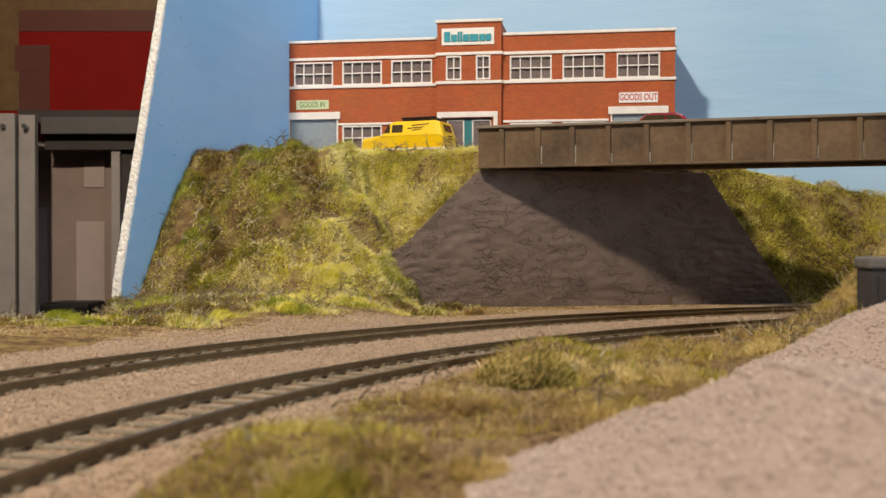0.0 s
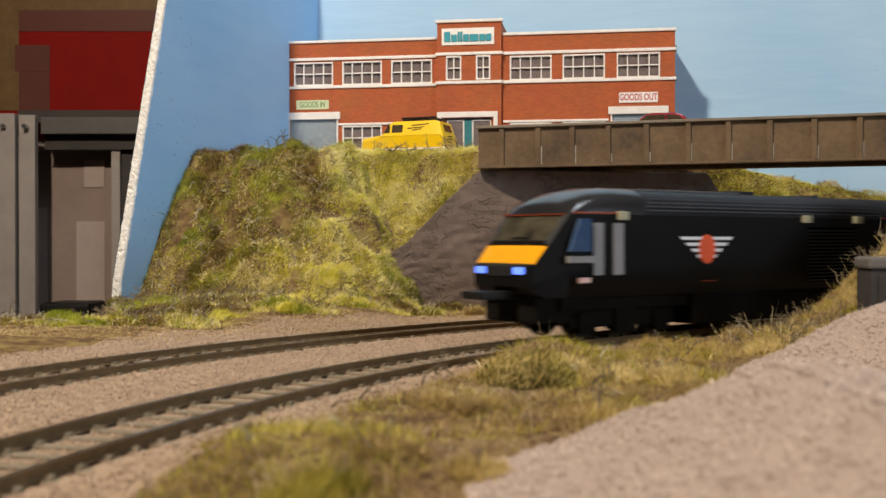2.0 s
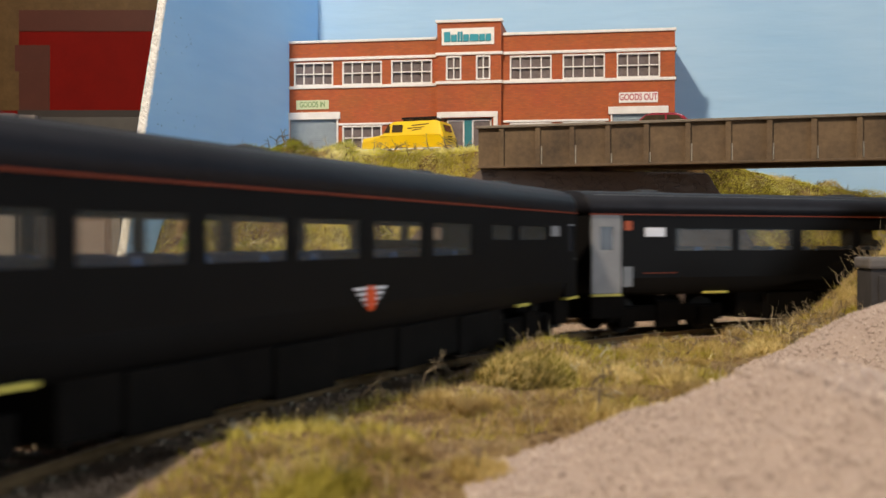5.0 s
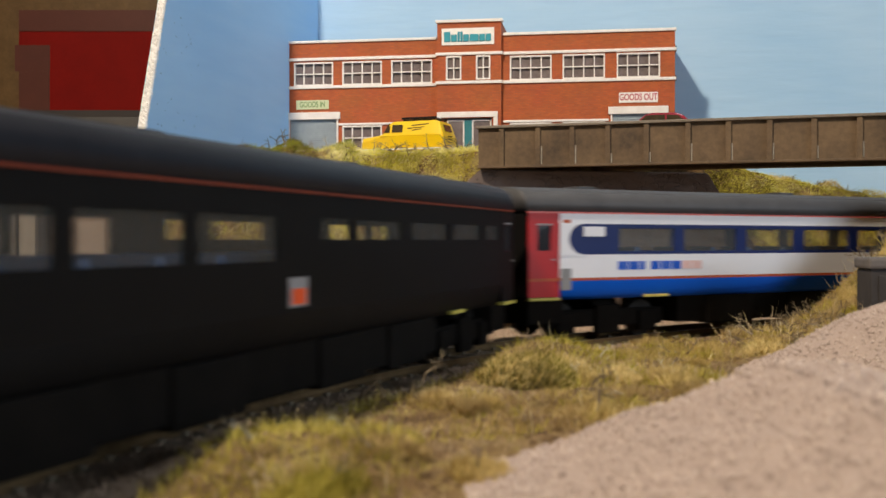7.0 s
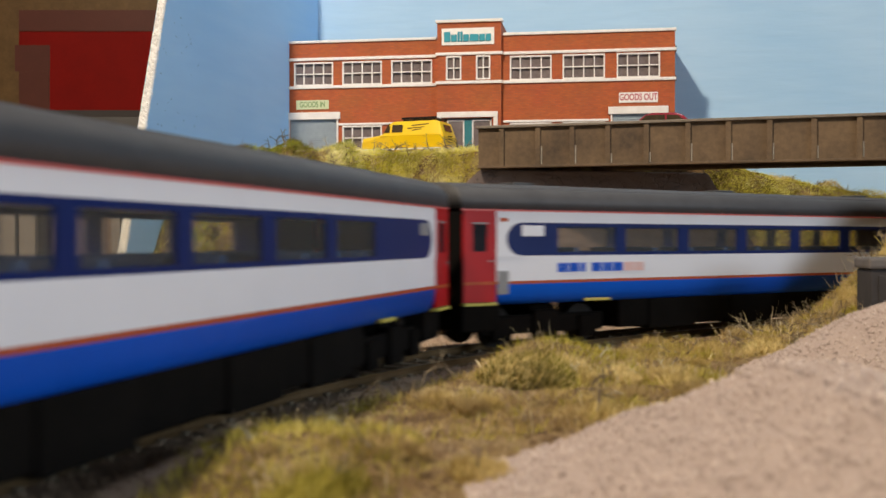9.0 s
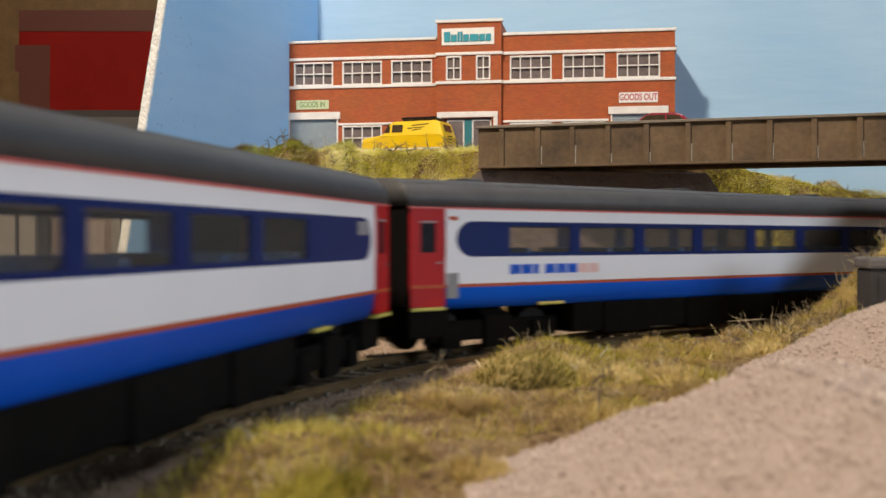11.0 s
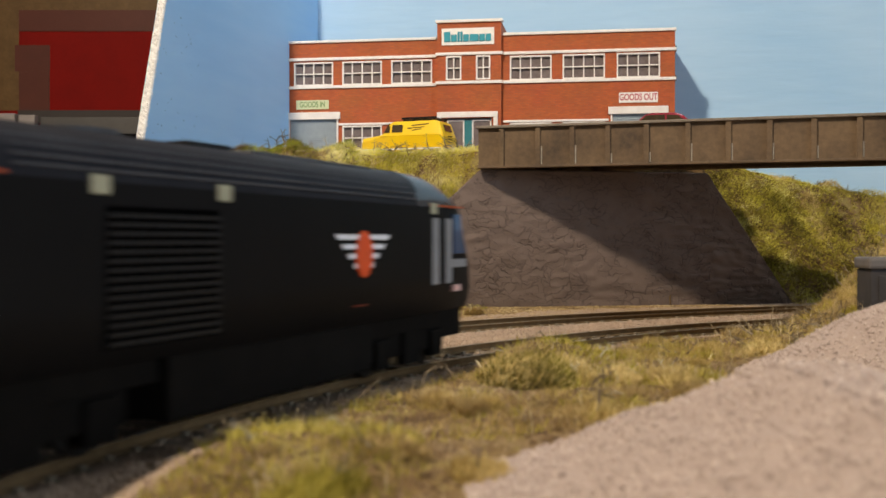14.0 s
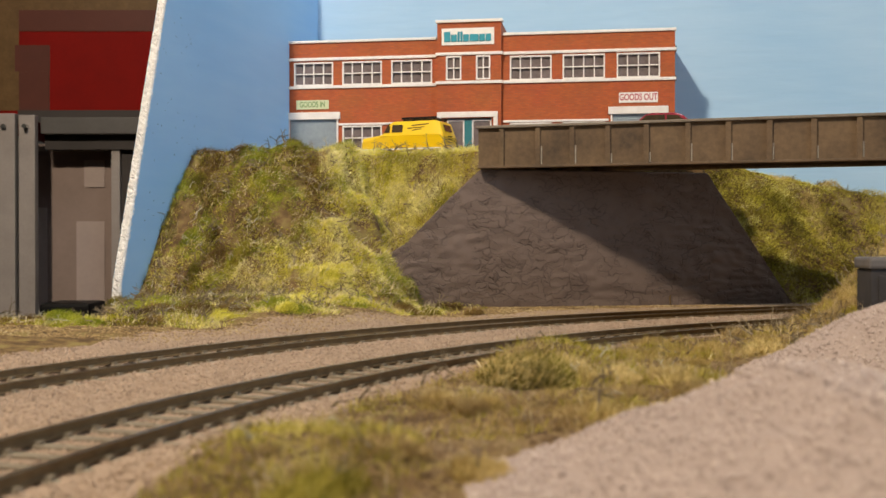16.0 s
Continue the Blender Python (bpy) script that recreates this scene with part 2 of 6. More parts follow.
def brick_material():
    m, nt, b = nodes_of("brick_print")
    L = nt.links.new
    co = nt.nodes.new("ShaderNodeTexCoord")
    mp = nt.nodes.new("ShaderNodeMapping")
    mp.inputs["Rotation"].default_value = (radians(90), 0, 0)
    br = nt.nodes.new("ShaderNodeTexBrick")
    br.inputs["Color1"].default_value, br.inputs["Color2"].default_value = (0.56, 0.118, 0.022, 1), (0.43, 0.088, 0.018, 1)
    br.inputs["Mortar"].default_value = (0.36, 0.11, 0.05, 1)
    br.inputs["Scale"].default_value = 1.0
    br.inputs["Mortar Size"].default_value = 0.00012
    br.inputs["Brick Width"].default_value, br.inputs["Row Height"].default_value = 0.0029, 0.00098
    L(co.outputs["Object"], mp.inputs["Vector"]), L(mp.outputs["Vector"], br.inputs["Vector"])
    n = nt.nodes.new("ShaderNodeTexNoise")
    n.inputs["Scale"].default_value = 60
    L(co.outputs["Object"], n.inputs["Vector"])
    mx = nt.nodes.new("ShaderNodeMix")
    mx.data_type, mx.blend_type = "RGBA", "MULTIPLY"
    mx.inputs["Factor"].default_value = 0.35
    L(br.outputs["Color"], mx.inputs["A"]), L(n.outputs["Color"], mx.inputs["B"])
    L(mx.outputs["Result"], b.inputs["Base Color"])
    bp = nt.nodes.new("ShaderNodeBump")
    bp.inputs["Distance"].default_value, bp.inputs["Strength"].default_value = 0.00008, 0.6
    L(br.outputs["Fac"], bp.inputs["Height"])
    b.inputs["Roughness"].default_value = 0.75
    return m


def sky_material(name, c1, c2, stroke):
    """Brushed sky paint: long, nearly level strokes."""
    m, nt, b = nodes_of(name)
    L = nt.links.new
    co, mp = nt.nodes.new("ShaderNodeTexCoord"), nt.nodes.new("ShaderNodeMapping")
    mp.inputs["Rotation"].default_value = (0, radians(9), 0)
    mp.inputs["Scale"].default_value = (22, 22, 150)
    n1, n2 = nt.nodes.new("ShaderNodeTexNoise"), nt.nodes.new("ShaderNodeTexNoise")
    n1.inputs["Scale"].default_value, n1.inputs["Detail"].default_value = 1.0, 4
    n2.inputs["Scale"].default_value, n2.inputs["Detail"].default_value = 7.0, 3
    L(co.outputs["Object"], mp.inputs["Vector"]), L(mp.outputs["Vector"], n1.inputs["Vector"]), L(co.outputs["Object"], n2.inputs["Vector"])
    add = nt.nodes.new("ShaderNodeMath")
    add.operation = "MULTIPLY_ADD"
    L(n1.outputs["Fac"], add.inputs[0])
    add.inputs[1].default_value = 0.35
    L(n2.outputs["Fac"], add.inputs[2])
    ramp = nt.nodes.new("ShaderNodeMapRange")
    ramp.inputs["From Min"].default_value, ramp.inputs["From Max"].default_value = 0.45, 0.9
    L(add.outputs[0], ramp.inputs["Value"])
    mix = nt.nodes.new("ShaderNodeMix")
    mix.data_type = "RGBA"
    mix.inputs["A"].default_value, mix.inputs["B"].default_value = (*c1, 1), (*c2, 1)
    L(ramp.outputs["Result"], mix.inputs["Factor"]), L(mix.outputs["Result"], b.inputs["Base Color"])
    bp = nt.nodes.new("ShaderNodeBump")
    bp.inputs["Distance"].default_value, bp.inputs["Strength"].default_value = stroke, 0.8
    L(n1.outputs["Fac"], bp.inputs["Height"]), L(bp.outputs["Normal"], b.inputs["Normal"])
    b.inputs["Roughness"].default_value = 0.6
    return m


M["sky"] = sky_material("sky_paint", (0.32, 0.53, 0.77), (0.43, 0.62, 0.82), 0.0004)
M["sky_end"] = sky_material("end_board_paint", (0.26, 0.48, 0.78), (0.35, 0.57, 0.83), 0.0001)
M["brick"] = brick_material()


# ---- mesh helpers ----
def mesh_of(name, verts, faces, mats, index=None, smooth=False):
    me = bpy.data.meshes.new(name)
    me.from_pydata([tuple(v) for v in verts], [], [tuple(f) for f in faces])
    for m in (mats if isinstance(mats, (list, tuple)) else [mats]):
        me.materials.append(m)
    if index is not None:
        me.polygons.foreach_set("material_index", index)
    if smooth:
        me.polygons.foreach_set("use_smooth", [True] * len(me.polygons))
    me.update()
    return me


def put(name, me, parent=None, at=None, label=""):
    ob = new(name, me)
    if parent is not None:
        ob.parent = parent
    if at is not None:
        ob.matrix_local = at if isinstance(at, Matrix) else Matrix.Translation(at)
    if label:
        ob["label"] = label
    return ob


def part(name, bm, material, parent, label="", smooth=False):
    """Links a bmesh as one mesh object under a thing or a part."""
    me = bpy.data.meshes.new(name)
    bm.to_mesh(me)
    bm.free()
    for m in (material if isinstance(material, (list, tuple)) else [material]):
        me.materials.append(m)
    if smooth:
        me.polygons.foreach_set("use_smooth", [True] * len(me.polygons))
    return put(name, me, parent, label=label)


def thing(name, label, category, at=None, group="", kind=""):
    ob = new(name)
    ob.empty_display_size = 0.01
    if at is not None:
        ob.matrix_world = at if isinstance(at, Matrix) else Matrix.Translation(at)
    return tagged(ob, label, category, group, kind)


def box(x0, x1, y0, y1, z0, z1, bevel=0.0, bm=None):
    own = bm is None
    bm = bm or bmesh.new()
    vs = [bm.verts.new((x, y, z)) for x in (x0, x1) for y in (y0, y1) for z in (z0, z1)]
    fs = [bm.faces.new([vs[i] for i in q]) for q in ((0, 1, 3, 2), (4, 6, 7, 5), (0, 4, 5, 1), (2, 3, 7, 6), (0, 2, 6, 4), (1, 5, 7, 3))]
    if bevel:
        bmesh.ops.bevel(bm, geom=list({e for f in fs for e in f.edges}), offset=bevel, segments=2, affect="EDGES", profile=0.6)
    return bm


def cyl(p, q, r, n=10, r2=None, bm=None):
    """A capped cylinder or cone from p to q."""
    bm = bm or bmesh.new()
    p, q = Vector(p), Vector(q)
    t = (q - p).normalized()
    a = t.orthogonal().normalized()
    b = t.cross(a)
    r2 = r if r2 is None else r2
    ra = [bm.verts.new(p + r * (math.cos(k) * a + math.sin(k) * b)) for k in (2 * math.pi * i / n for i in range(n))]
    rb = [bm.verts.new(q + r2 * (math.cos(k) * a + math.sin(k) * b)) for k in (2 * math.pi * i / n for i in range(n))]
    for i in range(n):
        bm.faces.new((ra[i], ra[(i + 1) % n], rb[(i + 1) % n], rb[i]))
    bm.faces.new(ra[::-1]), bm.faces.new(rb)
    return bm


def prism(poly, y0, y1, bm=None):
    """A polygon in x, z, pulled from y0 to y1."""
    bm = bm or bmesh.new()
    a = [bm.verts.new((x, y0, z)) for x, z in poly]
    b = [bm.verts.new((x, y1, z)) for x, z in poly]
    n = len(poly)
    for i in range(n):
        bm.faces.new((a[i], a[(i + 1) % n], b[(i + 1) % n], b[i]))
    bm.faces.new(a[::-1]), bm.faces.new(b)
    bmesh.ops.recalc_face_normals(bm, faces=bm.faces)
    return bm


def text(name, body, size, material, parent, at, label=""):
    cu = bpy.data.curves.new(name, "FONT")
    cu.body, cu.size, cu.align_x, cu.align_y, cu.extrude = body, size, "CENTER", "CENTER", 0.00005
    cu.offset = size * 0.018
    tmp = bpy.data.objects.new(name, cu)
    scene.collection.objects.link(tmp)
    me = bpy.data.meshes.new_from_object(tmp.evaluated_get(bpy.context.evaluated_depsgraph_get()))
    bpy.data.objects.remove(tmp)
    me.materials.clear()
    me.materials.append(material)
    return put(name, me, parent, at, label)


# ---- the line of the near track: s metres along it, away from the camera ----
S0, S1, DS = -3.2, 4.4, 0.001
LS = np.arange(S0, S1, DS)


def ease(a, b, x):
    t = np.clip((x - a) / (b - a), 0, 1)
    return t * t * (3 - 2 * t)


bend = 2.1704 + 1.6896 * LS - 4.7101 * LS ** 2 / 2
bend = np.where(LS > 0, bend * (1 - ease(0.38, 0.46, LS)), bend * (1 - ease(0.26, 0.34, -LS)))
I0 = int(np.argmin(abs(LS)))
HEAD = np.cumsum(bend) * DS
HEAD += 0.4957 - HEAD[I0]
LX, LY = np.cumsum(np.sin(HEAD)) * DS, np.cumsum(np.cos(HEAD)) * DS
LX += -0.02444 - LX[I0]
LY += 0.27063 - LY[I0]
GAP_TRACKS, GAUGE = 0.0677, 0.0180


def on_line(s, left=0.0):
    """Place and heading at s, left metres to the far side of the near track."""
    x, y, h = np.interp(s, LS, LX), np.interp(s, LS, LY), np.interp(s, LS, HEAD)
    return x - math.cos(h) * left, y + math.sin(h) * left, h


PICK = (LS > -1.0) & (LS < 1.6)
KX, KY, KH, KS = LX[PICK][::4], LY[PICK][::4], HEAD[PICK][::4], LS[PICK][::4]


def from_line(X, Y):
    """Signed distance to the near track (positive on the camera's side) and s, for flat arrays."""
    d, s = np.empty(len(X)), np.empty(len(X))
    for i in range(0, len(X), 20000):
        x, y = X[i:i + 20000, None], Y[i:i + 20000, None]
        k = np.argmin((x - KX) ** 2 + (y - KY) ** 2, axis=1)
        dx, dy = x[:, 0] - KX[k], y[:, 0] - KY[k]
        d[i:i + 20000], s[i:i + 20000] = dx * np.cos(KH[k]) - dy * np.sin(KH[k]), KS[k]
    return d, s


def wavy(X, Y, cell, seed):
    """Smooth value noise on flat arrays, about -1 to 1."""
    rng = np.random.RandomState(seed)
    g = rng.uniform(-1, 1, (256, 256))
    u, v = X / cell + 1000.3, Y / cell + 1000.7
    i, j = np.floor(u).astype(int), np.floor(v).astype(int)
    a, b = u - i, v - j
    a, b = a * a * (3 - 2 * a), b * b * (3 - 2 * b)
    q = lambda m, n: g[(i + m) % 256, (j + n) % 256]
    return (q(0, 0) * (1 - a) + q(1, 0) * a) * (1 - b) + (q(0, 1) * (1 - a) + q(1, 1) * a) * b


# ---- the lie of the land ----
WALL_A, WALL_B = (-0.030, 0.5545), (0.205, 0.5975)      # foot of the bridge's abutment
WALL_SLOPE = (WALL_B[1] - WALL_A[1]) / (WALL_B[0] - WALL_A[0])


def wall_y(X):
    return WALL_A[1] + (X - WALL_A[0]) * WALL_SLOPE


def wall_top(X):
    return np.interp(X, [-0.034, -0.0185, 0.0, 0.0194, 0.1426, 0.150, 0.193], [0.022, 0.0313, 0.051, 0.0695, 0.0690, 0.058, -0.004])


PLATEAU, CREST = 0.0845, 0.0790


def board_x(Y):
    return -0.1565 + (Y - 0.520) * 0.3153


def edge_x(Y):
    """The layout's side edge: the end board, and before it an open corner."""
    return np.where(Y < 0.520, -0.1565 + (0.520 - Y) * 0.25, board_x(Y))


def land(X, Y):
    d, s = from_line(X, Y)
    n1, n2, n3 = wavy(X, Y, 0.030, 1), wavy(X, Y, 0.011, 2), wavy(X, Y, 0.0045, 3)
    lump = 0.5 * n1 + 0.35 * n2 + 0.25 * n3
    z = np.where((np.abs(d) < 0.0116) | (np.abs(d + GAP_TRACKS) < 0.0116), -0.0028, -0.00222) + 0.00015 * n3
    # earth beyond the far track, rising a little towards the bank
    e = ease(0.086, 0.15, -d) * (1 - ease(-0.05, -0.005, X))
    z += e * (0.003 + 0.0012 * lump)
    # the grassed bank beside the wall
    side = ease(0.085, 0.145, -X)
    foot = 0.492 + 0.005 * n1 + 0.25 * np.clip(X + 0.03, 0, 1) + 0.036 * side
    up = np.clip((Y - foot) / (0.082 - 0.022 * side), 0, 1)
    bank = -0.002 + (CREST + 0.002) * (up * 0.8 + 0.2 * up * up * (3 - 2 * up)) + (PLATEAU - CREST) * ease(0.60, 0.675, Y)
    bank = np.where(up > 0, bank, z)
    taper = np.clip((-0.012 + 0.006 * n2 - X) / 0.042, 0, 1)
    front = np.maximum(z, z + (bank - z) * taper + (0.0060 * n1 + 0.0066 * n2 + 0.0026 * n3) * (up > 0) * taper * (1 - 0.7 * ease(0.555, 0.58, Y)) * (1 - ease(0.60, 0.64, Y)))
    low = np.clip((Y - 0.40) / 0.1, 0, 1) * 0.006 * (1 - ease(-0.05, -0.005, X)) * (1 - 0.8 * ease(0.10, 0.15, -X))
    front = np.maximum(front, z + low) + 0.0014 * np.clip(n1 + n2, 0, 2) * ease(0.55, 0.572, Y) * (1 - ease(0.595, 0.62, Y)) * (X < 0.02)
    # behind the wall
    wy = wall_y(X)
    top = wall_top(X) - 0.003
    back = np.minimum(CREST + (PLATEAU - CREST) * ease(0.60, 0.675, Y) + 0.002 * np.clip(n1 + n2, 0, 2) * ease(0.56, 0.575, Y) * (1 - ease(0.60, 0.62, Y)), top + np.clip(Y - wy - 0.004, 0, 1) * 1.7)
    crest = np.interp(X, [0.10, 0.20, 0.24, 0.28, 0.36, 0.6], [PLATEAU, 0.073, 0.064, 0.055, 0.035, 0.02])
    hill = np.minimum(crest, -0.003 + np.clip(Y - wy - 0.006, 0, 1) * 1.15) + 0.004 * lump
    back = np.where(X > 0.145, np.minimum(np.maximum(back, hill), hill), back)
    inside = (X > WALL_A[0] - 0.026)
    z = np.where((Y > wy + 0.003) & inside, np.where(X < 0.012, np.maximum(back, front), back), front)
    # the near side: verge, and the cutting's side rising beyond the heap
    v = ease(0.020, 0.040, d)
    z += v * (0.0030 + 0.0012 * lump)
    rise = np.clip((X - 0.120) / 0.055, 0, 1.3) * ease(0.022, 0.058, d) * ease(0.335, 0.40, Y)
    z += rise * 0.040 + rise * 0.004 * lump + 0.006 * ease(0.09, 0.15, X) * ease(0.03, 0.07, d) * ease(0.2, 0.34, Y)
    # tufty hummock
    z += 0.0062 * np.exp(-((X - 0.026) / 0.016) ** 2 - ((Y - 0.275) / 0.018) ** 2)
    z += 0.0045 * np.exp(-((X + 0.022) / 0.018) ** 2 - ((Y - 0.150) / 0.016) ** 2)
    return z, d, s


def grid_sheet(xs, ys, fn):
    X, Y = np.meshgrid(xs, ys)
    Z = fn(X.ravel(), Y.ravel())
    V = np.stack([X.ravel(), Y.ravel(), Z], 1)
    n, m = len(xs), len(ys)
    i = (np.arange(m - 1)[:, None] * n + np.arange(n - 1)).ravel()
    F = np.stack([i, i + 1, i + 1 + n, i + n], 1)
    return V, F


def ground():
    xs = np.concatenate([np.linspace(-0.9, -0.32, 20)[:-1], np.arange(-0.32, 0.46, 0.0025), np.linspace(0.46, 4.3, 60)])
    ys = np.concatenate([np.linspace(-3.0, -0.15, 40)[:-1], np.arange(-0.15, 0.80, 0.0025)])

    def fn(X, Y):
        z, d, s = land(X, Y)
        return z

    V, F = grid_sheet(xs, ys, fn)
    mid = V[F].mean(1)
    edge = (mid[:, 0] < edge_x(mid[:, 1]) - 0.003) & (mid[:, 1] > 0.430)
    F, mid = F[~edge], mid[~edge]
    d, s = from_line(mid[:, 0], mid[:, 1])
    n = wavy(mid[:, 0], mid[:, 1], 0.02, 5) * 0.006 + wavy(mid[:, 0], mid[:, 1], 0.006, 6) * 0.003
    index = np.where((d < 0.030 + n) & (d > -0.118 + n), 0, 1)
    index[(mid[:, 2] > PLATEAU - 0.002) & (mid[:, 1] > 0.57)] = 2
    me = mesh_of("ground", V, F, [M["ballast"], M["earth"], M["road"]], index.tolist(), True)
    tagged(put("ground", me), "ballasted track bed, earthy verges and road of a model railway", "ground", kind="structure")


def room():
    """The hall round the layout, and the table on which it stands."""
    def wall(name, *b):
        tagged(part(name, box(*b), M["hall"], None), "plain hall wall", "wall", kind="structure")
    wall("wall_north", -3.5, 5.5, 4.5, 4.6, -1.0, 1.7)
    wall("wall_south", -3.5, 5.5, -4.6, -4.5, -1.0, 1.7)
    wall("wall_west", -3.6, -3.5, -4.6, 4.6, -1.0, 1.7)
    wall("wall_east", 5.5, 5.6, -4.6, 4.6, -1.0, 1.7)
    tagged(part("ceiling", box(-3.6, 5.6, -4.6, 4.6, 1.7, 1.8), M["hall"], None), "plain pale hall ceiling", "ceiling", kind="structure")
    tagged(part("floor", box(-3.6, 5.6, -4.6, 4.6, -1.1, -1.0), M["hallfloor"], None), "brown wooden hall floor", "floor", kind="structure")
    t = thing("layout_table", "wooden table carrying the model railway", "table")
    part("tabletop", box(-0.156, 4.32, -3.05, 0.82, -0.045, -0.008, 0.002), M["wood"], t)
    part("tabletop", box(-0.92, -0.1565, -3.05, 0.36, -0.045, -0.008, 0.002), M["wood"], t)
    for x in (-0.85, 1.7, 4.25):
        for y in (-2.95, 0.28):
            part("leg", box(x - 0.03, x + 0.03, y - 0.03, y + 0.03, -1.0, -0.045, 0.003), M["wood"], t)


# ---- backdrop ----
def backdrop():
    # painted rear board
    pts = [Vector((-0.10, 0.7445)), Vector((0.50, 0.650)), Vector((0.9, 0.66)), Vector((4.3, 0.95))]
    vs, fs = [], []
    for p in pts:
        for off in (0.0, 0.010):
            for z in (-0.006, 0.42):
                vs.append((p.x, p.y + off, z))
    for i in range(len(pts) - 1):
        k = i * 4
        fs += [(k, k + 4, k + 5, k + 1), (k + 2, k + 3, k + 7, k + 6), (k + 1, k + 5, k + 7, k + 3), (k, k + 2, k + 6, k + 4)]
    fs += [(0, 1, 3, 2), (12, 14, 15, 13)]
    tagged(put("backdrop", mesh_of("backdrop", vs, fs, M["sky"])), "sky-blue hand-painted backdrop board", "backdrop", kind="structure")
    # painted end board with a raw, sloping edge
    t = thing("end_board", "sky-blue painted foam end board with raw white edge", "board")
    f, r = Vector((-0.1553, 0.520)), Vector((-0.0853, 0.742))
    u = (r - f).normalized()
    n = Vector((-u.y, u.x)) * 0.0052
    prof = [(0.0, -0.006), (0.003, 0.014), (0.043, 0.157), (0.057, 0.204), (0.185, 0.229), (0.230, 0.236)]
    vs, fs, ix = [], [], []
    L = (r - f).length
    for e, z in prof:
        for q in (f + u * e, f + u * L):
            for w in (Vector((0, 0)), n):
                vs.append((q.x + w.x, q.y + w.y, z))
    for i in range(len(prof) - 1):
        k = i * 4
        fs += [(k, k + 2, k + 6, k + 4), (k + 1, k + 5, k + 7, k + 3)]
    k = 4 * (len(prof) - 1)
    fs += [(k, k + 2, k + 3, k + 1)]
    put("board", mesh_of("board", vs, fs, M["sky_end"]), t)
    for i in range(60):
        e, z = random.uniform(0.02, 0.075), random.uniform(0.03, 0.15)
        if z < 0.150 * (e - 0.002) / 0.043:
            q = f + u * e - n * 0.01
            part("paint_speck", box(q.x - 0.00012, q.x + 0.00016, q.y - 0.00012, q.y + 0.00012, z, z + random.uniform(0.0002, 0.0005)), M["twigdark"], t, "dark speck of dirt")
    # raw edge, crumbly
    rng = np.random.RandomState(3)
    vs, fs = [], []
    zs = np.linspace(-0.006, 0.204, 320)
    es = np.interp(zs, [p[1] for p in prof], [p[0] for p in prof])
    cols = 9
    for z, e in zip(zs, es):
        for c in range(cols):
            q = f + u * (e - 0.0008 + rng.uniform(-0.0003, 0.0003)) + n * (c / (cols - 1)) + n * rng.uniform(-0.04, 0.04)
            if c in (0, cols - 1):
                q = q + u * 0.0014
            vs.append((q.x, q.y, z + rng.uniform(-0.0003, 0.0003)))
    for i in range(len(zs) - 1):
        for c in range(cols - 1):
            k = i * cols + c
            fs.append((k, k + 1, k + cols + 1, k + cols))
    put("edge", mesh_of("edge", vs, fs, M["foam"], smooth=False), t, label="raw white crumbly foam edge")


# ---- the building ----
def bars(w, h, n, seed):
    tall = (1.0, 0.72, 1.0, 1.0, 0.72, 0.72, 0.72, 0.72)
    wide = (1.1, 1.0, 0.45, 0.45, 1.0, 1.5, 1.0, 0.95)
    out, x = [], -w / 2
    for i in range(n):
        step = w * wide[i] / sum(wide[:n])
        out.append((x, step - 0.00045, h * tall[i]))
        x += step
    return out


def window(parent, x0, x1, z0, z1, cols, rows, y=0.0):
    w = put("window", None, parent, (0, y, 0))
    t = 0.0009
    bm = bmesh.new()
    for b in ((x0, x1, z0, z0 + t), (x0, x1, z1 - t, z1), (x0, x0 + t, z0 + t, z1 - t), (x1 - t, x1, z0 + t, z1 - t)):
        box(b[0], b[1], -0.0006, 0.0010, b[2], b[3], bm=bm)
    part("frame", bm, M["trim"], w)
    for i in range(1, cols):
        x = x0 + (x1 - x0) * i / cols
        part("glazing_bar", box(x - 0.00035, x + 0.00035, -0.0003, 0.0009, z0 + t, z1 - t), M["trim"], w)
    for i in range(1, rows):
        z = z0 + (z1 - z0) * i / rows
        part("glazing_bar", box(x0 + t, x1 - t, -0.0004, 0.0008, z - 0.00035, z + 0.00035), M["trim"], w)
    part("pane", box(x0 + t, x1 - t, 0.0011, 0.0016, z0 + t, z1 - t), M["pane"], w)
    return w


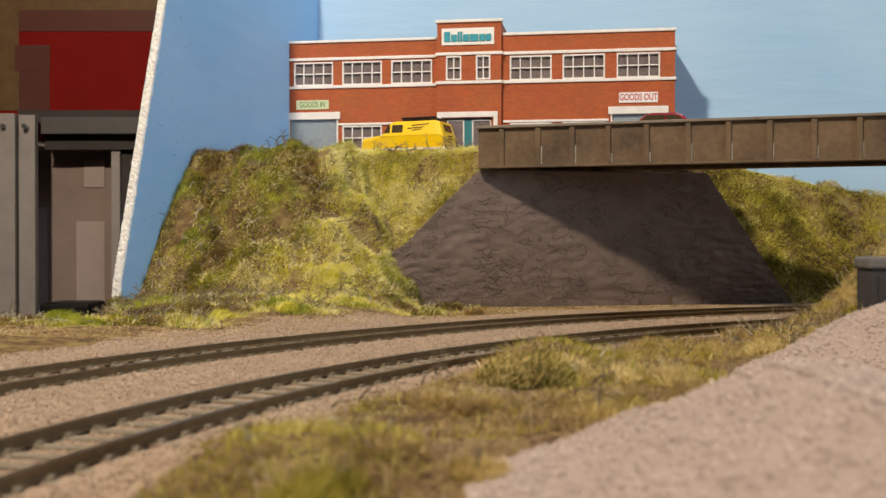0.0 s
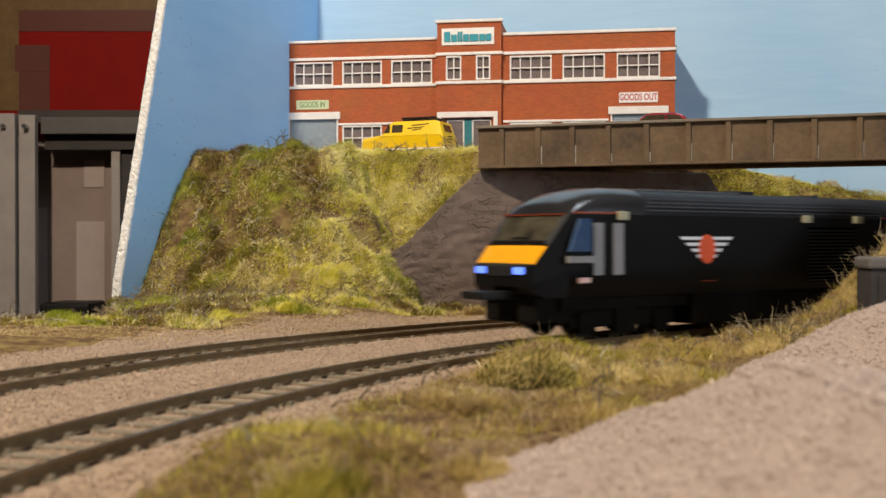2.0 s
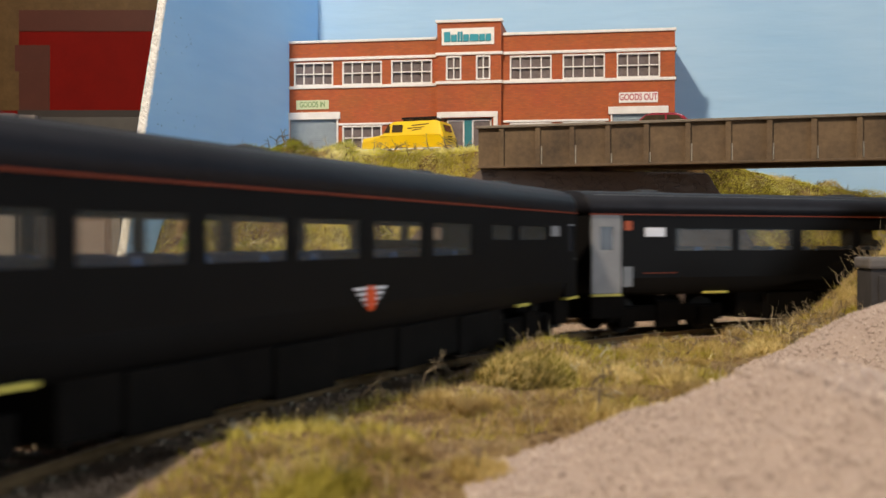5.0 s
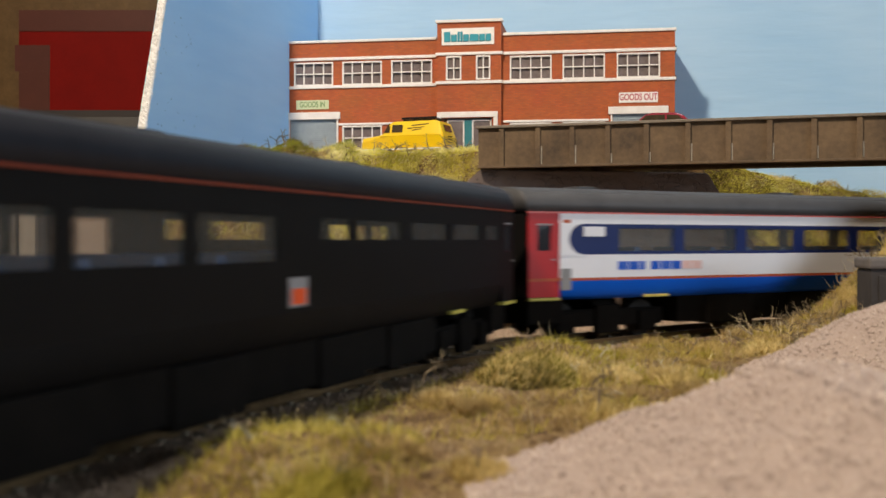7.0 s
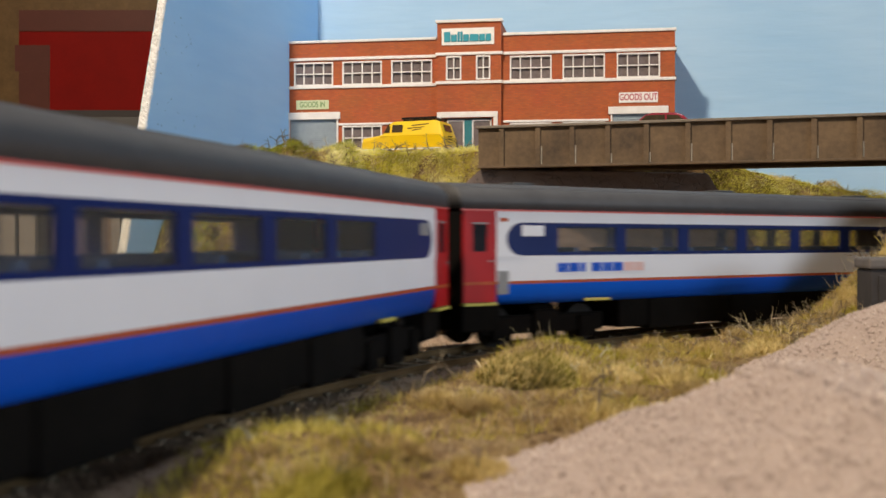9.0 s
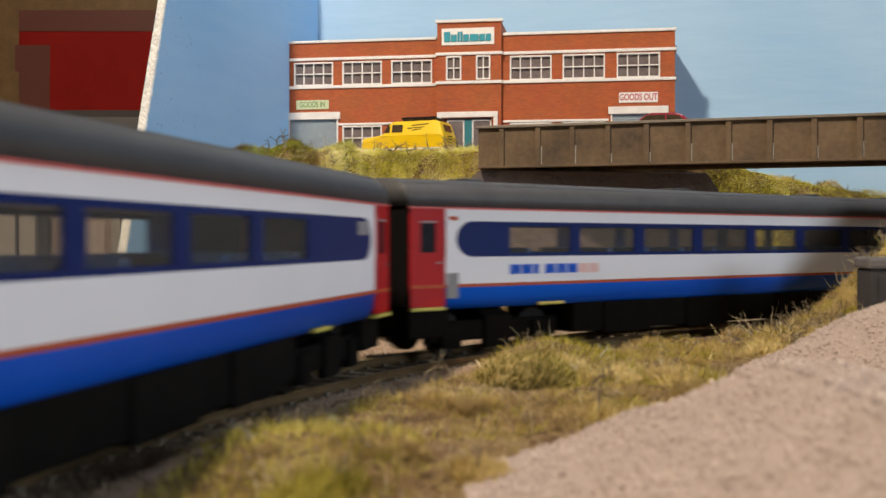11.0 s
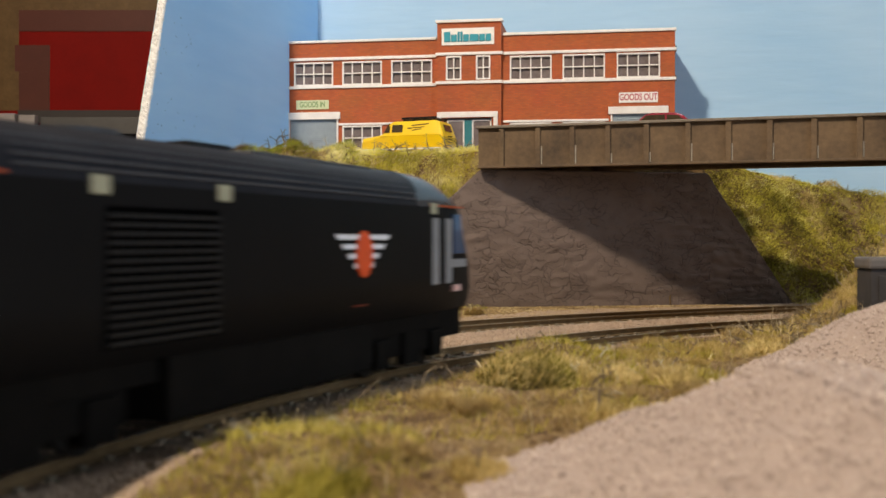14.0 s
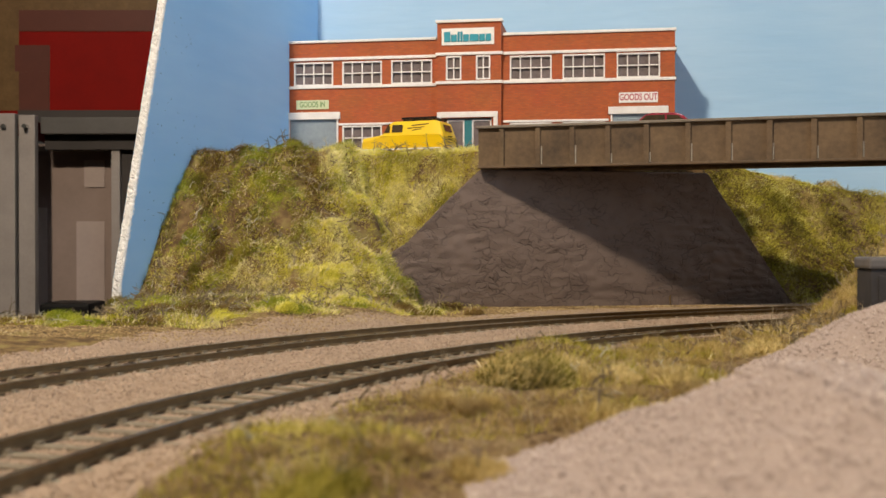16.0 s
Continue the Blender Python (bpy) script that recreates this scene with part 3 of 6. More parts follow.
def holed(x0, x1, z0, z1, holes, y0, y1):
    """A wall panel with rectangular openings through it."""
    xs = sorted({x0, x1, *[h[0] for h in holes], *[h[1] for h in holes]})
    zs = sorted({z0, z1, *[h[2] for h in holes], *[h[3] for h in holes]})
    ok = lambda i, j: 0 <= i < len(xs) - 1 and 0 <= j < len(zs) - 1 and not any(
        h[0] < (xs[i] + xs[i + 1]) / 2 < h[1] and h[2] < (zs[j] + zs[j + 1]) / 2 < h[3] for h in holes)
    bm = bmesh.new()
    at = {}
    v = lambda x, y, z: at.setdefault((x, y, z), bm.verts.new((x, y, z))) if (x, y, z) not in at else at[(x, y, z)]
    for i in range(len(xs) - 1):
        for j in range(len(zs) - 1):
            if not ok(i, j):
                continue
            a, b, c, d = xs[i], xs[i + 1], zs[j], zs[j + 1]
            bm.faces.new((v(a, y0, c), v(b, y0, c), v(b, y0, d), v(a, y0, d)))
            bm.faces.new((v(a, y1, c), v(a, y1, d), v(b, y1, d), v(b, y1, c)))
            if not ok(i - 1, j):
                bm.faces.new((v(a, y0, c), v(a, y0, d), v(a, y1, d), v(a, y1, c)))
            if not ok(i + 1, j):
                bm.faces.new((v(b, y0, c), v(b, y1, c), v(b, y1, d), v(b, y0, d)))
            if not ok(i, j - 1):
                bm.faces.new((v(a, y0, c), v(a, y1, c), v(b, y1, c), v(b, y0, c)))
            if not ok(i, j + 1):
                bm.faces.new((v(a, y0, d), v(b, y0, d), v(b, y1, d), v(a, y1, d)))
    return bm


def building():
    t = thing("factory_building", "two-storey red brick factory in low relief with white bands", "building", pose(-0.1038, 0.700, 0.0852, 0, 0, -9.05))
    up = [(8.3, 34.1), (40.1, 65.9), (71.9, 98.2), (147.2, 173.2), (179.9, 205.8), (212.9, 239.0)]
    low = [(40.1, 65.9), (71.9, 98.2), (147.2, 173.2), (179.9, 205.8)]
    k = 0.001
    W = 0.0016
    holes_l = [(a * k, b * k, 0.0462, 0.0612) for a, b in up[:3]] + [(a * k, b * k, 0.0048, 0.0203) for a, b in low[:2]] + [(0.0057, 0.0363, 0.0, 0.0250)]
    holes_r = [(a * k, b * k, 0.0468, 0.0620) for a, b in up[3:]] + [(a * k, b * k, 0.0048, 0.0203) for a, b in low[2:]] + [(0.2105, 0.2415, 0.0, 0.0250)]
    part("wall", holed(0.0, 0.1019, 0.0, 0.0735, holes_l, 0, W), M["brick"], t)
    part("wall", holed(0.1421, 0.2479, 0.0, 0.0748, holes_r, 0, W), M["brick"], t)
    cen = [(0.1075, 0.1172, 0.0474, 0.0624), (0.1264, 0.1354, 0.0474, 0.0624), (0.1075, 0.1362, 0.0, 0.0235)]
    part("wall", holed(0.1019, 0.1421, 0.0, 0.0832, cen, -0.0030, -0.0030 + W), M["brick"], t)
    part("wall", box(0.1019, 0.1035, -0.0014, 0.030, 0.0, 0.0832), M["brick"], t)
    part("wall", box(0.1405, 0.1421, -0.0014, 0.030, 0.0, 0.0832), M["brick"], t)
    part("wall", box(0.0, 0.0016, W, 0.030, 0.0, 0.0735), M["brick"], t, "darker brick side wall")
    part("wall", box(0.2463, 0.2479, W, 0.0425, 0.0, 0.0748), M["brick"], t)
    part("roof", box(0.0017, 0.2462, 0.0040, 0.040, 0.0690, 0.0705), M["road"], t)
    # capping, storey bands
    def band(x0, x1, z, h, y=0.0, out=0.0010):
        part("band", box(x0, x1, y - out, y + 0.0008, z, z + h, 0.0003), M["trim"], t, "white painted band")
    for x0, x1, z, h in ((-0.0008, 0.1008, 0.0735, 0.0016), (0.1432, 0.2487, 0.0748, 0.0018)):
        part("coping", box(x0, x1, -0.0010, 0.0034, z, z + h, 0.0003), M["trim"], t)
    part("coping", box(0.1009, 0.1431, -0.0042, 0.0020, 0.0832, 0.0850, 0.0003), M["trim"], t)
    for z in (0.0622, 0.0443):
        band(-0.0008, 0.1008, z, 0.0019)
        band(0.1432, 0.2487, z + 0.0006, 0.0019)
        band(0.1009, 0.1431, z + 0.0006, 0.0019, -0.0030)
    band(0.0376, 0.1008, 0.0206, 0.0014)
    band(0.1432, 0.2080, 0.0206, 0.0014)
    band(0.0376, 0.1008, 0.0036, 0.0011)
    band(0.1432, 0.2080, 0.0036, 0.0011)
    for i, (a, b) in enumerate(up):
        window(t, a * k, b * k, 0.0462 + (i > 2) * 0.0006, 0.0612 + (i > 2) * 0.0008, 4, 2)
    for a, b in low:
        window(t, a * k, b * k, 0.0048, 0.0203, 4, 2)
    for a, b, c, d in cen[:2]:
        window(t, a, b, c, d, 2, 2, -0.0030)
    # entrance
    for b in ((0.1019, 0.1400, 0.0240, 0.0275), (0.1019, 0.1046, 0.0, 0.0240), (0.1374, 0.1400, 0.0, 0.0240)):
        part("door_surround", box(b[0], b[1], -0.0042, -0.0030, b[2], b[3], 0.0003), M["trim"], t)
    d = put("entrance", None, t)
    part("door_leaf", box(0.1190, 0.1236, -0.0020, -0.0012, 0.0, 0.0225), M["teal"], d, "teal painted door")
    for a, b in ((0.1080, 0.1188), (0.1238, 0.1358)):
        part("pane", box(a + 0.0008, b - 0.0008, -0.0014, -0.0010, 0.0008, 0.0218), M["pane"], d)
        for q in ((a, a + 0.0008, 0, 0.0225), (b - 0.0008, b, 0, 0.0225), (a + 0.0008, b - 0.0008, 0.0218, 0.0225)):
            part("frame", box(q[0], q[1], -0.0020, -0.0008, q[2], q[3]), M["trim"], d)
    # roller doors
    for x0, x1, z in ((0.0057, 0.0363, 0.0250), (0.2105, 0.2415, 0.0250)):
        r = put("roller_door", None, t, label="ribbed grey-blue roller shutter")
        n = 20
        for i in range(n):
            part("slat", box(x0, x1, 0.0004, 0.0013, z * i / n + 0.00012, z * (i + 1) / n - 0.00006), M["shutter"], r)
        part("backing", box(x0, x1, 0.0013, 0.0016, 0, z), M["dark"], r)
        part("lintel", box(x0 - 0.0027, x1 + 0.0025, -0.0016, 0.0, z - 0.0004, z + 0.0042, 0.0003), M["trim"], t)
        for q in (x0 - 0.0012, x1 + 0.0002):
            part("jamb", box(q, q + 0.0010, -0.0010, 0.0, 0, z - 0.0004), M["trim"], t)
    # signs
    s = put("sign", None, t, label="cream sign board with green words")
    part("board", box(0.0098, 0.0312, -0.0006, -0.0001, 0.0312, 0.0370), M["signg"], s)
    text("lettering", "GOODS IN", 0.0051, M["ink_g"], s, Matrix.Translation((0.0205, -0.00066, 0.0341)) @ pose(0, 0, 0, 90) @ Matrix.Diagonal((0.68, 1, 1, 1)))
    s = put("sign", None, t, label="white sign board with red words")
    part("board", box(0.2143, 0.2377, -0.0006, -0.0001, 0.0316, 0.0378), M["signw"], s)
    text("lettering", "GOODS OUT", 0.0056, M["ink_r"], s, Matrix.Translation((0.2260, -0.00066, 0.0347)) @ pose(0, 0, 0, 90) @ Matrix.Diagonal((0.68, 1, 1, 1)))
    s = put("sign", None, t, label="white name board with teal shapes")
    part("board", box(0.1048, 0.1378, -0.0036, -0.0031, 0.0692, 0.0796), M["signw"], s)
    for x, w, h in bars(0.0300, 0.0062, 8, 4):
        part("bar", box(0.1214 + x, 0.1214 + x + w, -0.0041, -0.0037, 0.0712, 0.0712 + h, 0.0003), M["letter"], s)
    for z in (0.066, 0.048):
        part("bracket", box(0.2479, 0.2490, 0.002, 0.008, z - 0.0030, z, 0.0003), M["dark"], t)


# ---- the bridge ----
def bridge():
    A, B = Vector((0.018, 0.560)), Vector((0.204, 0.500))
    ang = math.degrees(math.atan2(B.y - A.y, B.x - A.x))
    t = thing("road_bridge", "brown weathered plate girder road bridge over the tracks", "bridge", pose(A.x, A.y, 0.0695, 0, 0, ang))
    L, H = 0.66, 0.0205
    for name, y0 in (("girder", 0.0), ("girder", 0.040)):
        g = put(name, None, t)
        part("web", box(0, L, y0 + 0.0010, y0 + 0.0024, 0.0012, H), M["girder"], g)
        part("flange", box(-0.0008, L, y0 - 0.0008, y0 + 0.0042, H, H + 0.0014, 0.0003), M["girderlip"], g, "paler top flange")
        part("flange", box(0, L, y0 - 0.0006, y0 + 0.0040, 0.0, 0.0012, 0.0003), M["girder"], g)
    xs = [0.0125, 0.0315, 0.049, 0.067, 0.086, 0.106, 0.125, 0.144, 0.164, 0.184] + [0.204 + 0.02 * i for i in range(22)]
    rng = random.Random(2)
    for x in xs:
        r = put("stiffener", None, t)
        bm = box(x - 0.0013, x + 0.0013, -0.0002, 0.0010, 0.0012, H, 0.0002)
        part("rib", bm, M["girder"], r)
        if x > 0.02:
            part("weathering", box(x + 0.0014, x + 0.0020, 0.0005, 0.00098, 0.0016, rng.uniform(0.006, 0.011)), M["streak"], r, "pale run-off streak")
    part("deck", box(0.002, L, 0.0045, 0.0395, 0.0030, 0.0150), M["girder"], t)
    # abutment, laid in rough courses
    a = thing("abutment", "grey-brown rough stone bridge abutment with sloping wings", "wall")
    def face(name, ua, ub, count, rough, label):
        body = bmesh.new()
        us = np.linspace(ua, ub, count)
        vs = []
        for x in us:
            top = float(wall_top(x))
            zs = -0.006 + (top + 0.006) * np.linspace(0, 1, 60)
            xx = np.full(60, x)
            n = 0.0003 * wavy(xx, zs, 0.012, 8) + 0.0005 * wavy(xx, zs * 1.6, 0.004, 9) + (0.00022 + (rough - 0.00022) * ease(0.1120, 0.125, x)) * wavy(xx * 0.35, zs * 1.7, 0.0021, 10)
            col = [body.verts.new((x, float(wall_y(x)) + k + 0.0024 * max(0.0, z), z)) for z, k in zip(zs, n)]
            col.append(body.verts.new((x, float(wall_y(x)) + 0.013, top)))
            col.append(body.verts.new((x, float(wall_y(x)) + 0.013, -0.006)))
            vs.append(col)
        for i in range(len(us) - 1):
            for j in range(len(vs[0]) - 1):
                body.faces.new((vs[i][j], vs[i + 1][j], vs[i + 1][j + 1], vs[i][j + 1]))
        body.faces.new(vs[0][::-1] if name == "wall_face" else vs[-1])
        part(name, body, M["abut"], a, label, smooth=True)

    face("wall_face", -0.034, 0.1120, 150, 0.00022, "rough brown-grey plastered stone face")
    face("wing_wall", 0.1120, 0.198, 90, 0.00050, "coursed stone wing wall")


def abutment_material():
    """Rough carved stone: cracks between crude blocks."""
    m, nt, b = nodes_of("abutment_stone")
    L = nt.links.new
    co = nt.nodes.new("ShaderNodeTexCoord")
    mp = nt.nodes.new("ShaderNodeMapping")
    mp.inputs["Scale"].default_value = (130, 130, 330)
    n0 = nt.nodes.new("ShaderNodeTexNoise")
    n0.inputs["Scale"].default_value = 130
    mixv = nt.nodes.new("ShaderNodeMix")
    mixv.data_type = "VECTOR"
    mixv.inputs["Factor"].default_value = 0.012
    L(co.outputs["Object"], n0.inputs["Vector"])
    L(co.outputs["Object"], mixv.inputs["A"]), L(n0.outputs["Color"], mixv.inputs["B"])
    L(mixv.outputs["Result"], mp.inputs["Vector"])
    vo = nt.nodes.new("ShaderNodeTexVoronoi")
    vo.feature = "DISTANCE_TO_EDGE"
    vo.inputs["Scale"].default_value = 1.0
    L(mp.outputs["Vector"], vo.inputs["Vector"])
    crack = nt.nodes.new("ShaderNodeMapRange")
    crack.inputs["From Min"].default_value, crack.inputs["From Max"].default_value = 0.0, 0.06
    L(vo.outputs["Distance"], crack.inputs["Value"])
    n1 = nt.nodes.new("ShaderNodeTexNoise")
    n1.inputs["Scale"].default_value, n1.inputs["Detail"].default_value = 70, 5
    L(co.outputs["Object"], n1.inputs["Vector"])
    gate = nt.nodes.new("ShaderNodeMapRange")
    gate.inputs["From Min"].default_value, gate.inputs["From Max"].default_value = 0.455, 0.60
    L(n1.outputs["Fac"], gate.inputs["Value"])
    mxc = nt.nodes.new("ShaderNodeMath")
    mxc.operation = "MAXIMUM"
    L(crack.outputs["Result"], mxc.inputs[0]), L(gate.outputs["Result"], mxc.inputs[1])
    n2 = nt.nodes.new("ShaderNodeTexNoise")
    n2.inputs["Scale"].default_value, n2.inputs["Detail"].default_value = 900, 4
    L(co.outputs["Object"], n2.inputs["Vector"])
    mix = nt.nodes.new("ShaderNodeMix")
    mix.data_type = "RGBA"
    mix.inputs["A"].default_value, mix.inputs["B"].default_value = (0.120, 0.084, 0.069, 1), (0.190, 0.138, 0.116, 1)
    L(n1.outputs["Fac"], mix.inputs["Factor"])
    dk = nt.nodes.new("ShaderNodeMix")
    dk.data_type, dk.blend_type = "RGBA", "MULTIPLY"
    dk.inputs["Factor"].default_value = 0.34
    L(mix.outputs["Result"], dk.inputs["A"]), L(mxc.outputs[0], dk.inputs["B"])
    L(dk.outputs["Result"], b.inputs["Base Color"])
    add = nt.nodes.new("ShaderNodeMath")
    add.operation = "MULTIPLY_ADD"
    L(n2.outputs["Fac"], add.inputs[0])
    add.inputs[1].default_value = 0.4
    L(mxc.outputs[0], add.inputs[2])
    bp = nt.nodes.new("ShaderNodeBump")
    bp.inputs["Distance"].default_value, bp.inputs["Strength"].default_value = 0.00034, 0.9
    L(add.outputs[0], bp.inputs["Height"]), L(bp.outputs["Normal"], b.inputs["Normal"])
    b.inputs["Roughness"].default_value = 0.8
    return m


M["abut"] = abutment_material()


# ---- track ----
def track(left, label):
    t = thing("railway_track", label, "track", group="railway tracks")
    ss = np.arange(-0.42, 0.80, 0.006)
    for side in (-1, 1):
        prof = [(-0.0010, -0.0022), (0.0010, -0.0022), (0.0010, -0.0019), (0.0003, -0.0016), (0.0003, -0.0007), (0.0006, -0.0004), (0.0006, 0.0), (-0.0006, 0.0), (-0.0006, -0.0004), (-0.0003, -0.0007), (-0.0003, -0.0016), (-0.0010, -0.0019)]
        vs, fs, ix = [], [], []
        n = len(prof)
        for s in ss:
            x, y, h = on_line(s, left + side * (GAUGE / 2 + 0.0004))
            for o, z in prof:
                vs.append((x - math.cos(h) * o, y + math.sin(h) * o, z))
        for i in range(len(ss) - 1):
            for j in range(n):
                fs.append((i * n + j, i * n + (j + 1) % n, (i + 1) * n + (j + 1) % n, (i + 1) * n + j))
                ix.append(1 if j == 6 else 0)
        put("rail", mesh_of("rail", vs, fs, [M["rail"], M["railtop"]], ix), t, label="rust-brown rail")
    bm = box(-0.0148, 0.0148, -0.0013, 0.0013, -0.0044, -0.0022, 0.0002)
    for side in (-1, 1):
        for o in (-0.0017, 0.0017):
            c = side * (GAUGE / 2 + 0.0004) + o
            box(c - 0.0005, c + 0.0005, -0.0007, 0.0007, -0.0022, -0.0016, bm=bm)
    me = bpy.data.meshes.new("sleeper")
    bm.to_mesh(me)
    bm.free()
    me.materials.append(M["sleeper"])
    s = -0.40
    while s < 0.70:
        x, y, h = on_line(s, left)
        put("sleeper", me, t, pose(x, y, 0, 0, 0, -math.degrees(h)))
        s += 0.0078
    return t


# ---- loose ballast, fibres, twigs ----
def scatter_mesh(name, P, size, seed, material, label, category, squash=0.8):
    """Small angular stones at the points P."""
    rng = np.random.RandomState(seed)
    n = len(P)
    base = np.array([(1, 0, 0), (-1, 0, 0), (0, 1, 0), (0, -1, 0), (0, 0, 1), (0, 0, -1)], float)
    a = rng.uniform(0, 2 * np.pi, n)
    sc = size * rng.uniform(0.5, 1.35, n)
    V = base[None] * (1 + rng.uniform(-0.35, 0.35, (n, 6, 3)))
    V = V + rng.uniform(-0.25, 0.25, (n, 6, 3))
    V[:, :, 2] *= squash
    c, s = np.cos(a)[:, None], np.sin(a)[:, None]
    x, y = V[:, :, 0] * c - V[:, :, 1] * s, V[:, :, 0] * s + V[:, :, 1] * c
    V = np.stack([x, y, V[:, :, 2]], 2) * sc[:, None, None] + P[:, None, :]
    f = np.array([(0, 2, 4), (2, 1, 4), (1, 3, 4), (3, 0, 4), (2, 0, 5), (1, 2, 5), (3, 1, 5), (0, 3, 5)])
    F = (np.arange(n)[:, None, None] * 6 + f[None]).reshape(-1, 3)
    return tri_stuff(name, V.reshape(-1, 3), F, material, label, category)


def tri_stuff(name, V, F, material, label, category):
    me = bpy.data.meshes.new(name)
    me.vertices.add(len(V))
    me.vertices.foreach_set("co", V.astype(np.float32).ravel())
    me.loops.add(F.size)
    me.loops.foreach_set("vertex_index", F.astype(np.int32).ravel())
    me.polygons.add(len(F))
    me.polygons.foreach_set("loop_start", np.arange(0, F.size, 3, dtype=np.int32))
    me.update(calc_edges=True)
    me.validate()
    me.materials.append(material)
    return tagged(new(name, me), label, category, kind="stuff")


def spots(n, x0, x1, y0, y1, seed, keep):
    rng = np.random.RandomState(seed)
    X, Y = rng.uniform(x0, x1, n), rng.uniform(y0, y1, n)
    z, d, s = land(X, Y)
    k = keep(X, Y, z, d, s, rng)
    return np.stack([X[k], Y[k], z[k]], 1)


def in_view(X, Y, slack=0.03):
    return (np.abs(X) < 0.41 * Y + slack) & (Y > 0.08)


def fibres(name, P, length, width, seed, material, label, lean=0.9, category="grass"):
    """Thin blades that stand off the ground in a tangle, bent once."""
    rng = np.random.RandomState(seed)
    n = len(P)
    e = 0.0015
    zx, zy = land(P[:, 0] + e, P[:, 1])[0], land(P[:, 0], P[:, 1] + e)[0]
    N = np.stack([-(zx - P[:, 2]) / e, -(zy - P[:, 2]) / e, np.ones(n)], 1)
    N = np.clip(N, -1.5, 1.5)
    N /= np.linalg.norm(N, axis=1)[:, None]
    D = N + np.array([0, 0, 0.35]) + rng.normal(0, lean * 0.6, (n, 3))
    D /= np.linalg.norm(D, axis=1)[:, None]
    h = length * rng.uniform(0.4, 1.3, n) * (1 + 0.35 * wavy(P[:, 0], P[:, 1], 0.008, seed + 3))
    w = width * rng.uniform(0.6, 1.3, n)
    side = np.cross(D, rng.normal(0, 1, (n, 3)))
    side *= (w / (np.linalg.norm(side, axis=1) + 1e-9))[:, None]
    bend = rng.normal(0, 0.30, (n, 3)) + np.array([0, 0, -0.25])
    low = P - N * 0.0005
    mid = P + D * (h * 0.55)[:, None]
    tip = P + D * h[:, None] + bend * (h * 0.45)[:, None]
    V = np.stack([low - side, low + side, mid + side * 0.75, mid - side * 0.75, tip], 1)
    f = np.array([(0, 1, 2), (0, 2, 3), (3, 2, 4)])
    F = (np.arange(n)[:, None, None] * 5 + f[None]).reshape(-1, 3)
    return tri_stuff(name, V.reshape(-1, 3), F, material, label, category)


def twigs(name, P, size, seed, material, label):
    """Small branching scraps of lichen and root."""
    rng = np.random.RandomState(seed)
    V, F = [], []

    def limb(p, d, ln, r, depth):
        q = p + d * ln
        a = np.cross(d, [0.3, 0.5, 0.8])
        a /= np.linalg.norm(a)
        b = np.cross(d, a)
        k = len(V)
        for c, rr in ((p, r), (q, r * 0.65)):
            for i in range(3):
                V.append(c + rr * (math.cos(2.1 * i) * a + math.sin(2.1 * i) * b))
        for i in range(3):
            j = (i + 1) % 3
            F.extend([(k + i, k + j, k + 3 + j), (k + i, k + 3 + j, k + 3 + i)])
        if depth:
            for _ in range(rng.randint(1, 4)):
                e = d + rng.normal(0, 0.65, 3)
                e /= np.linalg.norm(e)
                limb(q, e, ln * rng.uniform(0.55, 0.95), r * 0.65, depth - 1)

    for p in P:
        d = rng.normal(0, 1, 3)
        d[2] = abs(d[2]) * 0.6 + 0.15
        d /= np.linalg.norm(d)
        ln = size * rng.uniform(0.5, 1.3)
        limb(np.array(p), d, ln, ln * 0.125, 3)
    return tri_stuff(name, np.array(V), np.array(F), material, label, "twigs")


def clumps(beds, count, seed, material, label):
    """Domed tufts of fibres; each bed is x, y, radius, height."""
    rng = np.random.RandomState(seed)
    out = []
    for x, y, radius, tall in beds:
        a, q = rng.uniform(0, 2 * math.pi, count), np.sqrt(rng.uniform(0, 1, count))
        X, Y = x + radius * q * np.cos(a), y + radius * q * np.sin(a)
        out.append(np.stack([X, Y, land(X, Y)[0] + tall * np.sqrt(1 - q ** 2) * rng.uniform(0.3, 1, count) ** 0.5], 1))
    fibres("grass_clump", np.concatenate(out), 0.0026, 0.00008, seed + 1, material, label, 2.2)


def heap_z(X, Y):
    near = np.interp(X, [-0.02, -0.003, 0.0026, 0.0168, 0.0346, 0.0477, 0.0555, 0.064, 0.09, 0.16], [-0.006, -0.002, 0.0006, 0.0032, 0.0098, 0.0150, 0.0150, 0.0122, 0.008, 0.006])
    near = near - 0.35 * np.clip(Y - 0.158, 0, 1) - 0.02 * np.clip(0.14 - Y, 0, 1)
    far = np.interp(X, [0.04, 0.07, 0.086, 0.097, 0.106, 0.13, 0.2, 0.3], [-0.008, 0.001, 0.0068, 0.0122, 0.0168, 0.0205, 0.022, 0.022])
    far = far - 0.40 * np.clip(Y - 0.268, 0, 1) - 0.32 * np.clip(0.258 - Y, 0, 1)
    return np.maximum(np.maximum(near, far), -0.010) + 0.0008 * wavy(X, Y, 0.016, 21) + 0.0004 * wavy(X, Y, 0.006, 22)


